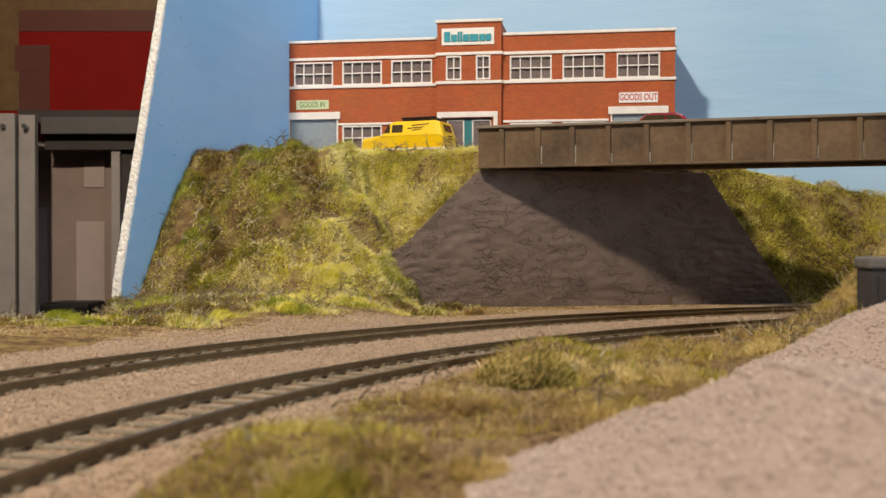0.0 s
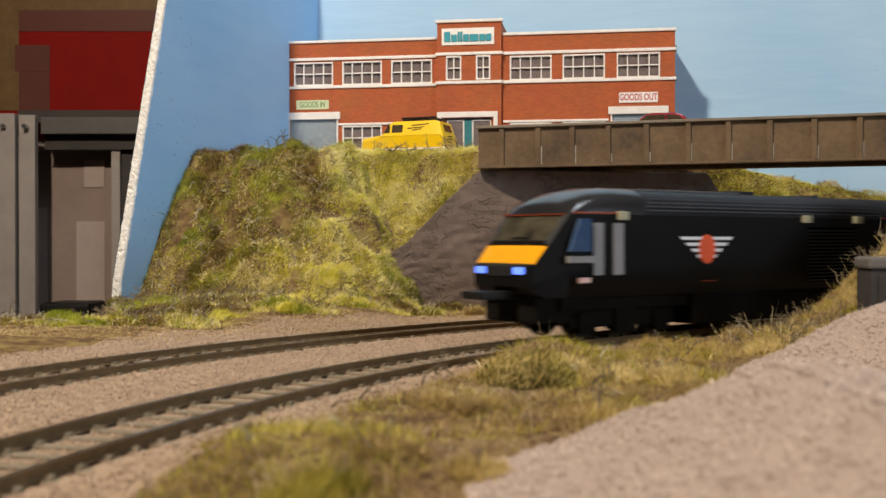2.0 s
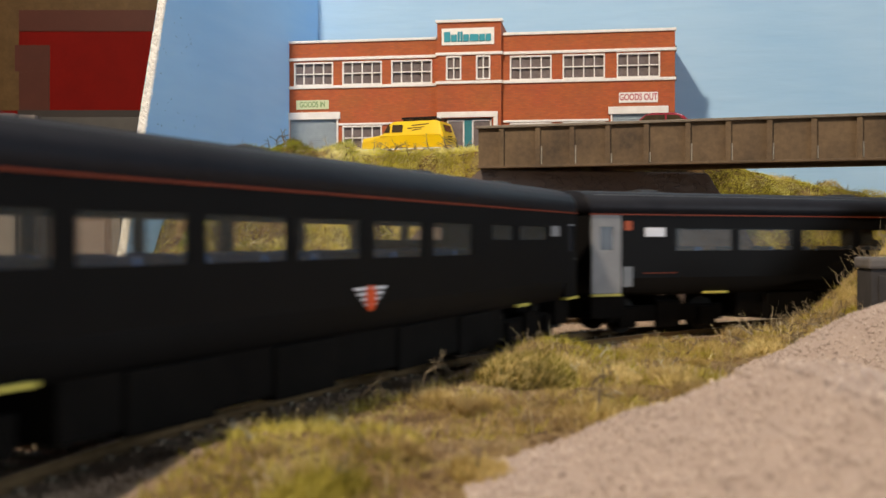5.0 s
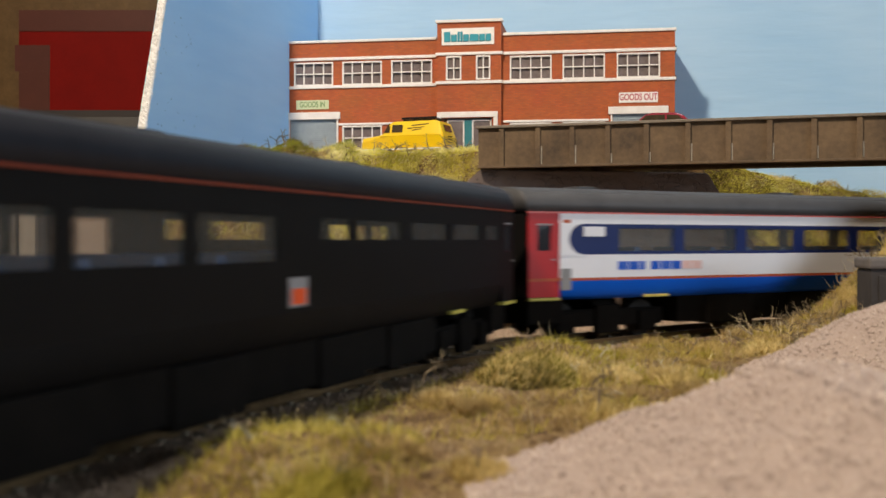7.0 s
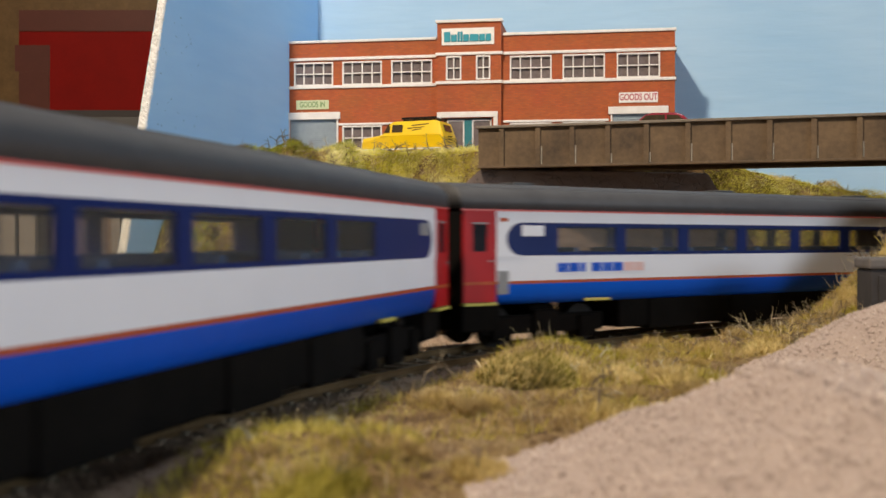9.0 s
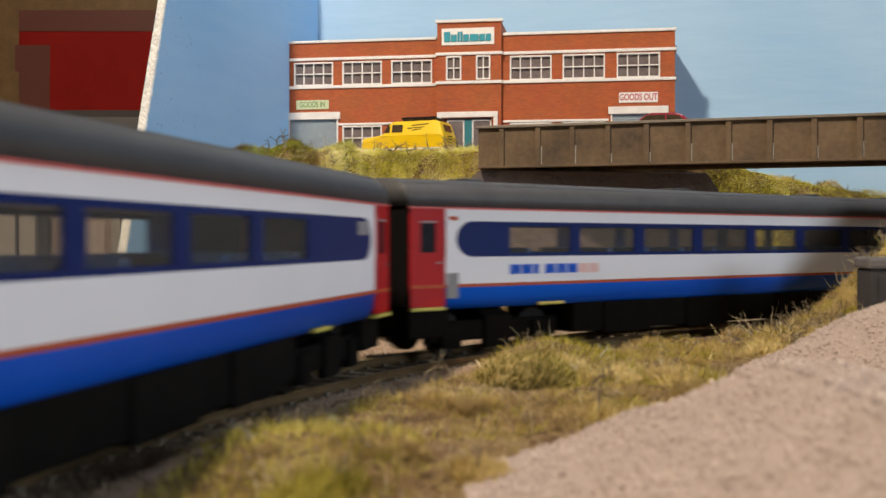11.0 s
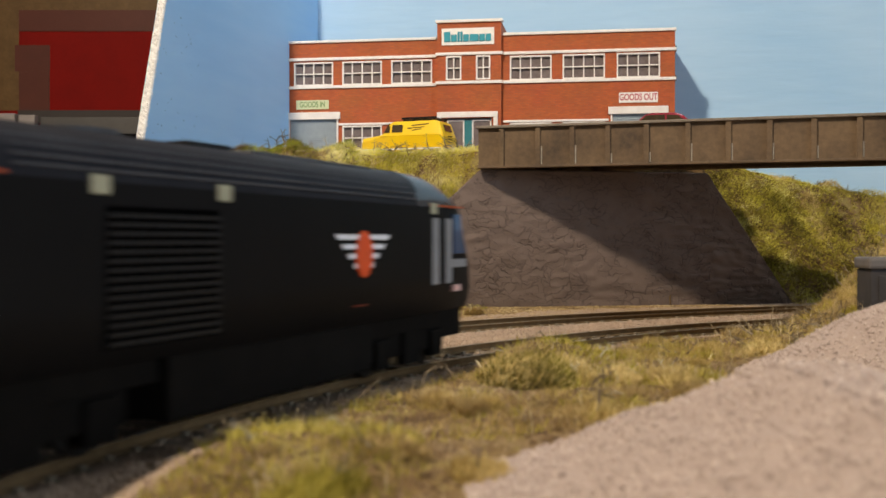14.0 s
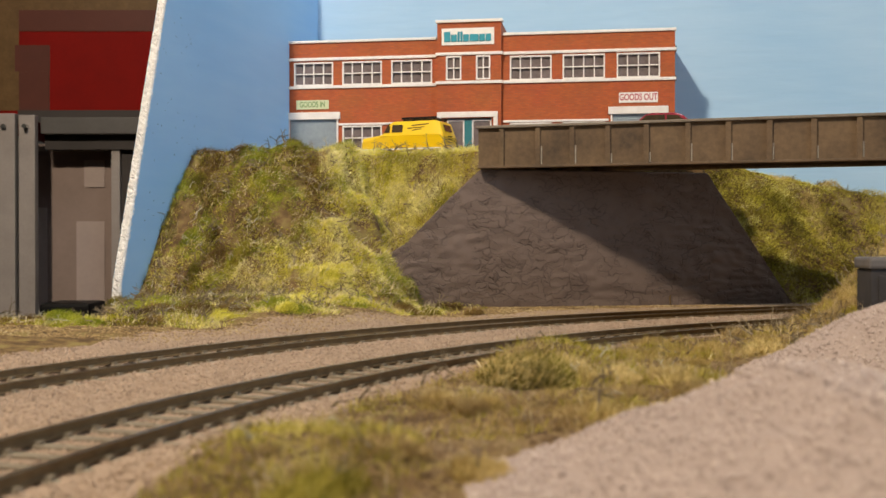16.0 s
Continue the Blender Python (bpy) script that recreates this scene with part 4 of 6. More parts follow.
def heap():
    t = thing("ballast_heap", "low heap of loose pinkish-brown ballast beside the verge", "heap")
    V, F = grid_sheet(np.arange(-0.03, 0.30, 0.0022), np.arange(0.045, 0.36, 0.0022), heap_z)
    g, _, _ = land(V[:, 0], V[:, 1])
    ok = (V[:, 2] > g - 0.0015)[F].any(1)
    put("heap_body", mesh_of("heap_body", V, F[ok], M["heap"], smooth=True), t)
    rng = np.random.RandomState(31)
    X, Y = rng.uniform(-0.03, 0.30, 90000), rng.uniform(0.07, 0.36, 90000)
    z = heap_z(X, Y)
    g, _, _ = land(X, Y)
    k = (z > g - 0.0002) & in_view(X, Y)
    ob = scatter_mesh("gravel", np.stack([X[k], Y[k], z[k]], 1), 0.00046, 32, M["heapgrain"], "loose pinkish ballast stones", "")
    ob.parent = t


def vegetation():
    scatter_mesh("loose_ballast", spots(170000, -0.25, 0.30, 0.10, 0.60, 41, lambda X, Y, z, d, s, r: (
        (d < 0.032 + 0.008 * wavy(X, Y, 0.02, 5)) & (d > -0.120 + 0.008 * wavy(X, Y, 0.02, 5)) & in_view(X, Y)
        & ~((np.abs(np.abs(d) - 0.009) < 0.0018) & (np.abs(d) < 0.02)) & ~(np.abs(np.abs(d + GAP_TRACKS) - 0.009) < 0.0018)
        & (((np.abs(d) > 0.0155) & (np.abs(d + GAP_TRACKS) > 0.0155)) | (np.abs((s + 0.40) / 0.0078 - np.round((s + 0.40) / 0.0078)) > 0.24)))) + np.array([0, 0, 0.0001]),
        0.00043, 42, M["grain"], "pinkish-beige granite ballast chippings", "ballast")
    def on_bank(X, Y, z, d, s, r):
        k = (d < -0.130 + 0.014 * wavy(X, Y, 0.02, 51)) & (Y < 0.615) & (X < 0.022) & (np.abs(X) < 0.41 * Y + 0.02) & ~((X > -0.030) & (Y > wall_y(X) - 0.001) & (z < 0.02))
        k &= (X > edge_x(Y) + 0.001) | (Y < 0.428)
        return k & (r.uniform(0, 1, len(X)) < np.where((z > 0.006) & (z < CREST - 0.002), 1.0, 0.45) * (1 - 0.9 * ease(-0.030, 0.006, X) * (z < 0.02)) * (0.66 + 0.55 * wavy(X, Y, 0.010, 52) + 0.4 * wavy(X, Y, 0.004, 58)))

    P = np.concatenate([spots(300000, -0.24, 0.03, 0.40, 0.615, 53, on_bank), spots(60000, -0.06, 0.022, 0.545, 0.600, 47, on_bank), spots(50000, -0.10, 0.0, 0.485, 0.54, 48, on_bank)])
    def species(P, seed, shift=0.0):
        """Patches: 0 brown, 1 olive, 2 green, 3 yellow."""
        q = wavy(P[:, 0], P[:, 1] + P[:, 2], 0.022, seed) + 0.8 * wavy(P[:, 0], P[:, 1] + P[:, 2], 0.008, seed + 1) + 0.5 * wavy(P[:, 0], P[:, 1] + P[:, 2], 0.003, seed + 2) + np.random.RandomState(seed).normal(0, 0.16, len(P)) + shift
        return np.digitize(q, [-0.62, -0.15, 0.25])

    # Patch colours also carry the bank's light: shaded left, bright lower middle and crest.
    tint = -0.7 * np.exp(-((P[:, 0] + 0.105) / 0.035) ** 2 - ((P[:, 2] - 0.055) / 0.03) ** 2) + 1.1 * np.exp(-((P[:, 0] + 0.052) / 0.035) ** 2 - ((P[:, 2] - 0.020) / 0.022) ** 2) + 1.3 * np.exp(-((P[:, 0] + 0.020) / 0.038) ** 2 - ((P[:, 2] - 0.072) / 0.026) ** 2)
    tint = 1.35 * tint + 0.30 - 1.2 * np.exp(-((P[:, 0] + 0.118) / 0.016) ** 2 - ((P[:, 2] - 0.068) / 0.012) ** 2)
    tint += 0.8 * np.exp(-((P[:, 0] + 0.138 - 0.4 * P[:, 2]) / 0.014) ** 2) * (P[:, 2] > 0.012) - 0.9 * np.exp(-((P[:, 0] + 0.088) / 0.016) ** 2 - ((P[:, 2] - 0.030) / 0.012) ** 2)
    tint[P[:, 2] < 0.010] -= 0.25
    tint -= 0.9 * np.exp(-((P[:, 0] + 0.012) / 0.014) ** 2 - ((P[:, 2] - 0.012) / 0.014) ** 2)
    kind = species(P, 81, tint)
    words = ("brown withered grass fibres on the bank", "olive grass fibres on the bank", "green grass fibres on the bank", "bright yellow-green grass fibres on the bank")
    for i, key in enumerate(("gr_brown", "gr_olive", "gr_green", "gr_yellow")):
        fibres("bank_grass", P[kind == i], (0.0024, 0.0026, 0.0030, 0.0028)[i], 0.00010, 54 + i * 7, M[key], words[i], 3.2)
    dull = P[kind < 2][::2]
    scatter_mesh("bank_flock", dull + np.random.RandomState(7).normal(0, 0.0006, (len(dull), 3)) + np.array([0, -0.0004, 0.0004]), 0.00048, 58, M["flock"], "olive and brown flock crumbs on the bank", "flock", 0.8)
    fibres("bank_straws", P[::9] + np.array([0, -0.0008, 0.0012]), 0.0032, 0.00009, 59, M["straw"], "pale straws among the grass of the bank", 2.0)
    P2 = spots(9000, -0.24, 0.03, 0.40, 0.615, 55, on_bank)
    many = P2[::7]
    fibres("bank_tufts", np.repeat(many, 16, 0) + np.random.RandomState(5).normal(0, 0.0013, (len(many) * 16, 3)) * (1, 1, 0.2), 0.0044, 0.00009, 56, M["gr_green"], "taller tufts on the bank", 1.4)
    grey = P2[wavy(P2[:, 0], P2[:, 1], 0.009, 89) > 0.3]
    twigs("pale_lichen", grey[::7] + np.array([0, -0.0024, 0.0022]), 0.0017, 60, M["palelichen"], "pale grey lichen scraps on the bank")
    twigs("bank_twigs", P2[wavy(P2[:, 0], P2[:, 1], 0.012, 88) > 0.15][::4] + np.array([0, -0.0026, 0.0026]), 0.0027, 57, M["twig"], "dry grey-brown lichen twigs on the bank")
    twigs("lichen_sprig", np.array([(-0.0945 + 0.0010 * i, 0.583, land(np.array([-0.0925]), np.array([0.583]))[0][0] + 0.001) for i in range(6)]), 0.0056, 12, M["twigdark"], "dark branching lichen sprig on the bank's crest")
    top = P2[(P2[:, 2] > CREST - 0.014) & (P2[:, 0] > -0.055)]
    twigs("crest_twigs", top[::6] + np.array([0, -0.0020, 0.0028]), 0.0028, 50, M["twig"], "dry grey-brown twigs along the crest of the bank")
    low = P2[(P2[:, 2] < 0.014)]
    twigs("foot_twigs", low[::6] + np.array([0, -0.0010, 0.0022]), 0.0024, 49, M["twig"], "dry grey-brown twigs at the foot of the bank")
    # brown earth between the far line and the bank
    Q = spots(90000, -0.24, 0.20, 0.36, 0.60, 45, lambda X, Y, z, d, s, r: (d < -0.098 + 0.010 * wavy(X, Y, 0.02, 5)) & (z < 0.012) & (np.abs(X) < 0.41 * Y + 0.02) & (Y < wall_y(X) - 0.001) & ((X > edge_x(Y)) | (Y < 0.428)))
    scatter_mesh("earth_crumbs", Q, 0.00042, 46, M["litter"], "brown soil crumbs beside the far line", "litter", 0.6)
    # near verge
    on_verge = lambda X, Y, z, d, s, r: (d > 0.030 + 0.010 * wavy(X, Y, 0.018, 61)) & in_view(X, Y, 0.02) & (heap_z(X, Y) < z + 0.0005) & (r.uniform(0, 1, len(X)) < 0.40 + 0.70 * wavy(X, Y, 0.018, 62) + 0.5 * wavy(X, Y, 0.006, 92) + 0.75 * ease(0.09, 0.13, X) * ease(0.30, 0.36, Y) + 0.9 * np.exp(-((X - 0.026) / 0.016) ** 2 - ((Y - 0.275) / 0.018) ** 2) + 0.5 * np.exp(-((X + 0.022) / 0.02) ** 2 - ((Y - 0.150) / 0.02) ** 2) - 0.5 * (np.abs(heap_z(X, Y) - z) < 0.004)) & (d < 0.16)
    P = spots(380000, -0.09, 0.30, 0.09, 0.50, 63, on_verge)
    tint = -0.25 + 0.3 * np.exp(-((P[:, 0] - 0.024) / 0.018) ** 2 - ((P[:, 1] - 0.275) / 0.022) ** 2) + 0.75 * np.exp(-((P[:, 0] + 0.024) / 0.020) ** 2 - ((P[:, 1] - 0.150) / 0.03) ** 2) + 0.35 * (P[:, 2] > 0.010)
    tint -= 0.9 * np.exp(-((P[:, 0] - 0.030) / 0.016) ** 2 - ((P[:, 1] - 0.215) / 0.022) ** 2)
    kind = species(P, 91, tint)
    words = ("brown sandy dry grass on the near verge", "straw-coloured grass on the near verge", "yellowed grass on the near verge", "yellow-green grass on the near verge")
    for i, key in enumerate(("gr_sand", "gr_straw", "verge", "gr_lime")):
        fibres("verge_grass", P[kind == i], (0.0020, 0.0024, 0.0026, 0.0026)[i], 0.00009, 64 + i * 7, M[key], words[i], 1.8)
    Q = spots(150000, -0.09, 0.30, 0.09, 0.50, 68, lambda X, Y, z, d, s, r: (d > 0.026 + 0.010 * wavy(X, Y, 0.018, 61)) & in_view(X, Y, 0.02) & (heap_z(X, Y) < z + 0.0005) & (d < 0.16))
    scatter_mesh("verge_litter", Q, 0.00042, 69, M["soil"], "brown leaf litter and soil crumbs on the verge", "litter", 0.6)
    P3 = spots(9000, -0.09, 0.30, 0.09, 0.50, 65, on_verge)
    fibres("verge_tufts", np.repeat(P3[::6], 12, 0) + np.random.RandomState(6).normal(0, 0.0014, (len(P3[::6]) * 12, 3)) * (1, 1, 0.2), 0.0036, 0.00008, 66, M["grass"], "green tufts on the near verge", 1.6)
    twigs("verge_lichen", P3[::23] + np.array([0, 0, 0.0012]), 0.0013, 71, M["palelichen"], "pale grey lichen scraps on the near verge")
    twigs("verge_twigs", P3[::11] + np.array([0, 0, 0.0014]), 0.0021, 67, M["twig"], "dry grey twigs on the near verge")
    fibres("verge_straws", P3[::4], 0.0055, 0.00007, 70, M["straw"], "pale straws on the near verge", 1.2)
    P5 = spots(2600, 0.085, 0.19, 0.31, 0.44, 141, on_verge)
    fibres("cutting_straws", P5[::3], 0.0085, 0.00007, 142, M["straw"], "long pale straws along the cutting's edge", 1.3)
    twigs("cutting_twigs", P5[::7] + np.array([0, 0, 0.0016]), 0.0026, 143, M["twig"], "dry grey twigs along the cutting's edge")
    # rounded clump on the verge, and tufts in patches of one colour
    clumps([(0.0185, 0.240, 0.0105, 0.0062)], 5200, 77, M["gr_olive"], "rounded olive grass clump on the near verge")
    clumps([(0.0180, 0.239, 0.0100, 0.0064)], 2600, 79, M["gr_straw"], "yellowed fibres of a rounded grass clump")
    r = np.random.RandomState(101)
    beds = {"gr_brown": [], "gr_olive": [], "gr_green": [], "gr_yellow": []}
    for x, y, z in P2[r.permutation(len(P2))[:95]]:
        # light: brightness of the bank, put into the choice of tuft colour.
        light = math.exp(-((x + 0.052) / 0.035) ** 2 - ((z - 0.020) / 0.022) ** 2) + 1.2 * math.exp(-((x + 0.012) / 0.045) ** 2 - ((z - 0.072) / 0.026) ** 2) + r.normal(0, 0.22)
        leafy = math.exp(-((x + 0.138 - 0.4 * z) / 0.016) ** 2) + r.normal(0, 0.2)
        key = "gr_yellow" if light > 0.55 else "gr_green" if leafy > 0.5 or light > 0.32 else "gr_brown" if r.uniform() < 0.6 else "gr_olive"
        beds[key].append((x, y, r.uniform(0.004, 0.009), r.uniform(0.0015, 0.0042)))
    beds["gr_brown"] += [(-0.1235, 0.574, 0.0075, 0.0050), (-0.108, 0.578, 0.006, 0.0030)]
    # Pale tufts put the crest's brightness into their colour.
    beds["gr_pale"] = [(-0.056 + 0.0085 * i + r.uniform(-0.003, 0.003), r.uniform(0.570, 0.590), r.uniform(0.005, 0.009), r.uniform(0.0010, 0.0024)) for i in range(9)]
    beds["gr_olive"] += [(-0.1290, 0.570, 0.0050, 0.0060)]
    beds["gr_yellow"] += [(-0.030, 0.590, 0.009, 0.0020), (-0.010, 0.592, 0.009, 0.0020), (0.004, 0.594, 0.007, 0.0018), (-0.046, 0.586, 0.007, 0.0015)]
    tones = {"gr_brown": "brown withered", "gr_olive": "dark olive", "gr_green": "fresh green", "gr_yellow": "bright yellow-green", "gr_pale": "brightened pale"}
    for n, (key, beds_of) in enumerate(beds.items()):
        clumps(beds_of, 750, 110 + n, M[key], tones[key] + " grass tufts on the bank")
    beds = {"gr_sand": [], "gr_straw": [], "gr_lime": []}
    for x, y, z in P3[r.permutation(len(P3))[:60]]:
        leafy = math.exp(-((x + 0.024) / 0.020) ** 2 - ((y - 0.150) / 0.03) ** 2) + r.normal(0, 0.3)
        key = "gr_lime" if leafy > 0.5 else "gr_straw" if r.uniform() < 0.6 else "gr_sand"
        k = 0.55 + 1.2 * max(0.0, y - 0.2)
        beds[key].append((x, y, r.uniform(0.004, 0.009) * k, r.uniform(0.001, 0.0026) * k))
    tones = {"gr_sand": "brown sandy", "gr_straw": "straw-coloured", "gr_lime": "yellow-green"}
    for n, (key, beds_of) in enumerate(beds.items()):
        clumps(beds_of, 700, 120 + n, M[key], tones[key] + " grass tufts on the near verge")
    # hill beyond the bridge
    on_hill = lambda X, Y, z, d, s, r: (X > 0.142) & (Y > wall_y(X) + 0.004) & (Y < 0.70) & (X < 0.45 * Y + 0.03) & (r.uniform(0, 1, len(X)) < 0.6 + 0.6 * wavy(X, Y, 0.014, 71))
    P = spots(230000, 0.14, 0.34, 0.57, 0.70, 72, on_hill)
    kind = species(P, 97, -0.05)
    words = ("brown scrub on the hill beyond the bridge", "olive scrub on the hill beyond the bridge", "straw-coloured scrub on the hill beyond the bridge", "yellow scrub on the hill beyond the bridge")
    for i, key in enumerate(("gr_brown", "gr_olive", "bush", "gr_yellow")):
        fibres("hill_grass", P[kind == i], 0.0030, 0.00010, 73 + i * 7, M[key], words[i], 2.0)
    scatter_mesh("hill_flock", P[::4] + np.array([0, 0, 0.0008]), 0.0006, 76, M["flock"], "brown and olive flock crumbs on the hill", "flock", 0.8)
    r = np.random.RandomState(131)
    for key, n in (("bush", 14), ("gr_straw", 12), ("gr_olive", 10)):
        clumps([(x, y, r.uniform(0.005, 0.011), r.uniform(0.002, 0.006)) for x, y, z in P[r.permutation(len(P))[:n]]], 800, 132 + n, M[key], {"bush": "tawny", "gr_straw": "straw-coloured", "gr_olive": "dark olive"}[key] + " bushes on the hill beyond the bridge")
    P4 = spots(3000, 0.14, 0.34, 0.57, 0.70, 74, on_hill)
    twigs("hill_twigs", P4[::8] + np.array([0, -0.0015, 0.0012]), 0.0020, 75, M["twig"], "grey-green lichen scraps on the hill")


# ---- van, car, box ----
def loft(st):
    """Six-sided rings along x: x, low z, belt z, top z, half width at the belt, half width at the top."""
    bm = bmesh.new()
    rows = []
    for x, z0, z1, z2, w, wt in st:
        rows.append([bm.verts.new((x, y, z)) for y, z in ((-w * 0.96, z0), (-w, z1), (-wt, z2), (wt, z2), (w, z1), (w * 0.96, z0))])
    for p, q in zip(rows, rows[1:]):
        for i in range(6):
            bm.faces.new((p[i], p[(i + 1) % 6], q[(i + 1) % 6], q[i]))
    bm.faces.new(rows[0]), bm.faces.new(rows[-1][::-1])
    bmesh.ops.recalc_face_normals(bm, faces=bm.faces)
    long = [e for e in bm.edges if abs(e.verts[0].co.x - e.verts[1].co.x) > 1e-6]
    bmesh.ops.bevel(bm, geom=long, offset=0.0006, segments=2, affect="EDGES", profile=0.6)
    return bm


def on_slope(poly, sy, out=0.0002, thick=0.0003):
    """A thin plate lying on the van's inward-sloping upper side."""
    bm = prism(poly, 0.0, thick)
    for v in bm.verts:
        v.co.y = sy * (0.0095 - (v.co.z - 0.0110) * 0.262 + out - (thick - v.co.y))
    bmesh.ops.recalc_face_normals(bm, faces=bm.faces)
    return bm


def van():
    t = thing("delivery_van", "small yellow three-wheeled van with black roof rack", "van", pose(-0.0205, 0.640, PLATEAU - 0.0036, 0, 0, -22) @ Matrix.Scale(1.15, 4))
    # front faces local -x
    st = [(-0.0232, 0.0040, 0.0070, 0.0086, 0.0066, 0.0058), (-0.0222, 0.0030, 0.0085, 0.0102, 0.0078, 0.0066), (-0.0120, 0.0028, 0.0104, 0.0114, 0.0090, 0.0078), (-0.0104, 0.0028, 0.0108, 0.0122, 0.0092, 0.0080),
          (-0.0064, 0.0028, 0.0110, 0.0174, 0.0095, 0.0078), (-0.0044, 0.0028, 0.0110, 0.0181, 0.0095, 0.0076), (0.0180, 0.0028, 0.0110, 0.0181, 0.0095, 0.0076), (0.0206, 0.0028, 0.0108, 0.0172, 0.0095, 0.0078), (0.0222, 0.0030, 0.0100, 0.0122, 0.0093, 0.0086), (0.0230, 0.0036, 0.0085, 0.0098, 0.0090, 0.0088)]
    bm = loft(st)
    part("body", bm, M["yellow"], t, smooth=False)
    for sy in (-1, 1):
        part("quarter_light", on_slope([(-0.0094, 0.0124), (-0.0070, 0.0160), (-0.0062, 0.0160), (-0.0062, 0.0124)], sy), M["vanglass"], t)
        part("side_window", on_slope([(-0.0050, 0.0124), (-0.0050, 0.0163), (0.0002, 0.0163), (0.0008, 0.0156), (0.0008, 0.0124)], sy), M["vanglass"], t)
        part("belt_moulding", box(-0.0118, 0.0216, sy * 0.0093 - 0.0003, sy * 0.0093 + 0.0005, 0.0104, 0.0109, 0.0002), M["yellow"], t)
        part("trim_line", box(-0.0225, 0.0222, sy * 0.0098 - 0.0003, sy * 0.0098 + 0.0001, 0.0036, 0.0043), M["trim"], t)
        for z, a, b in ((0.0155, 0.0055, 0.0150), (0.0140, 0.0035, 0.0125), (0.0130, 0.0060, 0.0110)):
            part("bar", on_slope([(a, z), (b, z + 0.0006), (b, z + 0.0010), (a, z + 0.0005)], sy, 0.00012), M["dark"], t)
    part("rear_window", prism([(0.0208, 0.0160), (0.0219, 0.0126), (0.0226, 0.0126), (0.0215, 0.0160)], -0.0044, 0.0044), M["vanglass"], t)
    for z in (0.0100, 0.0085, 0.0070, 0.0055):
        part("bar", box(0.0222, 0.0231, -0.0026, 0.0030, z, z + 0.0005), M["dark"], t)
    part("bumper", box(0.0224, 0.0238, -0.0088, 0.0088, 0.0030, 0.0044, 0.0004), M["chrome"], t)
    part("windscreen", prism([(-0.0102, 0.0124), (-0.0071, 0.0170), (-0.0075, 0.0173), (-0.0107, 0.0124)], -0.0070, 0.0070), M["vanglass"], t)
    r = put("roof_rack", None, t, label="black slatted roof rack")
    for y in (-0.0068, 0.0068):
        part("rail", box(-0.0005, 0.0185, y - 0.0004, y + 0.0004, 0.0192, 0.0200), M["dark"], r)
        for x in (0.001, 0.0065, 0.012, 0.0175):
            part("foot", box(x - 0.0004, x + 0.0004, y - 0.0004, y + 0.0004, 0.0179, 0.0192), M["dark"], r)
    for i in range(8):
        x = -0.0002 + i * 0.0026
        part("slat", box(x - 0.0004, x + 0.0004, -0.0068, 0.0068, 0.0189, 0.0194), M["dark"], r)
    for x, y in ((-0.0165, 0.0), (0.0145, -0.0080), (0.0145, 0.0080)):
        w = part("wheel", cyl((x, y - 0.0012, 0.0032), (x, y + 0.0012, 0.0032), 0.0032, 16), M["dark"], t)
        part("hub", cyl((x, y - 0.0015, 0.0032), (x, y + 0.0015, 0.0032), 0.0014, 10), M["chrome"], w)


def car():
    t = thing("parked_car", "maroon saloon car parked on the road behind the girder", "car", pose(0.1185, 0.600, PLATEAU, 0, 0, -10))
    st = [(-0.0265, 0.004, 0.008, 0.0092, 0.0095, 0.0088), (-0.024, 0.003, 0.0095, 0.0105, 0.0106, 0.0094), (-0.0125, 0.003, 0.0108, 0.0118, 0.0108, 0.0096), (-0.0065, 0.003, 0.0112, 0.0168, 0.0108, 0.0082),
          (-0.003, 0.003, 0.0112, 0.0176, 0.0108, 0.0080), (0.0095, 0.003, 0.0112, 0.0176, 0.0108, 0.0080), (0.013, 0.003, 0.0112, 0.0165, 0.0108, 0.0084), (0.0185, 0.003, 0.0108, 0.0116, 0.0108, 0.0096), (0.026, 0.003, 0.0095, 0.0106, 0.0104, 0.0092), (0.027, 0.004, 0.008, 0.0095, 0.0098, 0.0088)]
    bm = loft(st)
    part("body", bm, M["carred"], t)
    for sy in (-1, 1):
        part("side_window", prism([(-0.0105, 0.0124), (-0.0062, 0.0160), (0.0035, 0.0163), (0.0035, 0.0124)], sy * 0.0100, sy * 0.0093), M["vanglass"], t)
        part("side_window", prism([(0.0045, 0.0124), (0.0045, 0.0163), (0.0105, 0.0158), (0.0150, 0.0124)], sy * 0.0100, sy * 0.0093), M["vanglass"], t)
    for x in (-0.0165, 0.0165):
        for y in (-0.0095, 0.0095):
            part("wheel", cyl((x, y - 0.0014, 0.0036), (x, y + 0.0014, 0.0036), 0.0036, 14), M["dark"], t)


def relay_box():
    t = thing("lineside_box", "dark grey lineside cabinet with paler lid on the bank", "cabinet", pose(0.1450, 0.345, 0.0, 0, 0, -6))
    part("body", box(-0.0110, 0.0110, -0.0080, 0.0080, 0.004, 0.0235, 0.0005), M["box"], t)
    part("lid", box(-0.0118, 0.0118, -0.0088, 0.0088, 0.0236, 0.0272, 0.0009), M["boxtop"], t, "paler grey bevelled lid")
    part("door_panel", box(-0.0085, 0.0085, -0.0084, -0.0080, 0.008, 0.0215, 0.0002), M["box"], t)


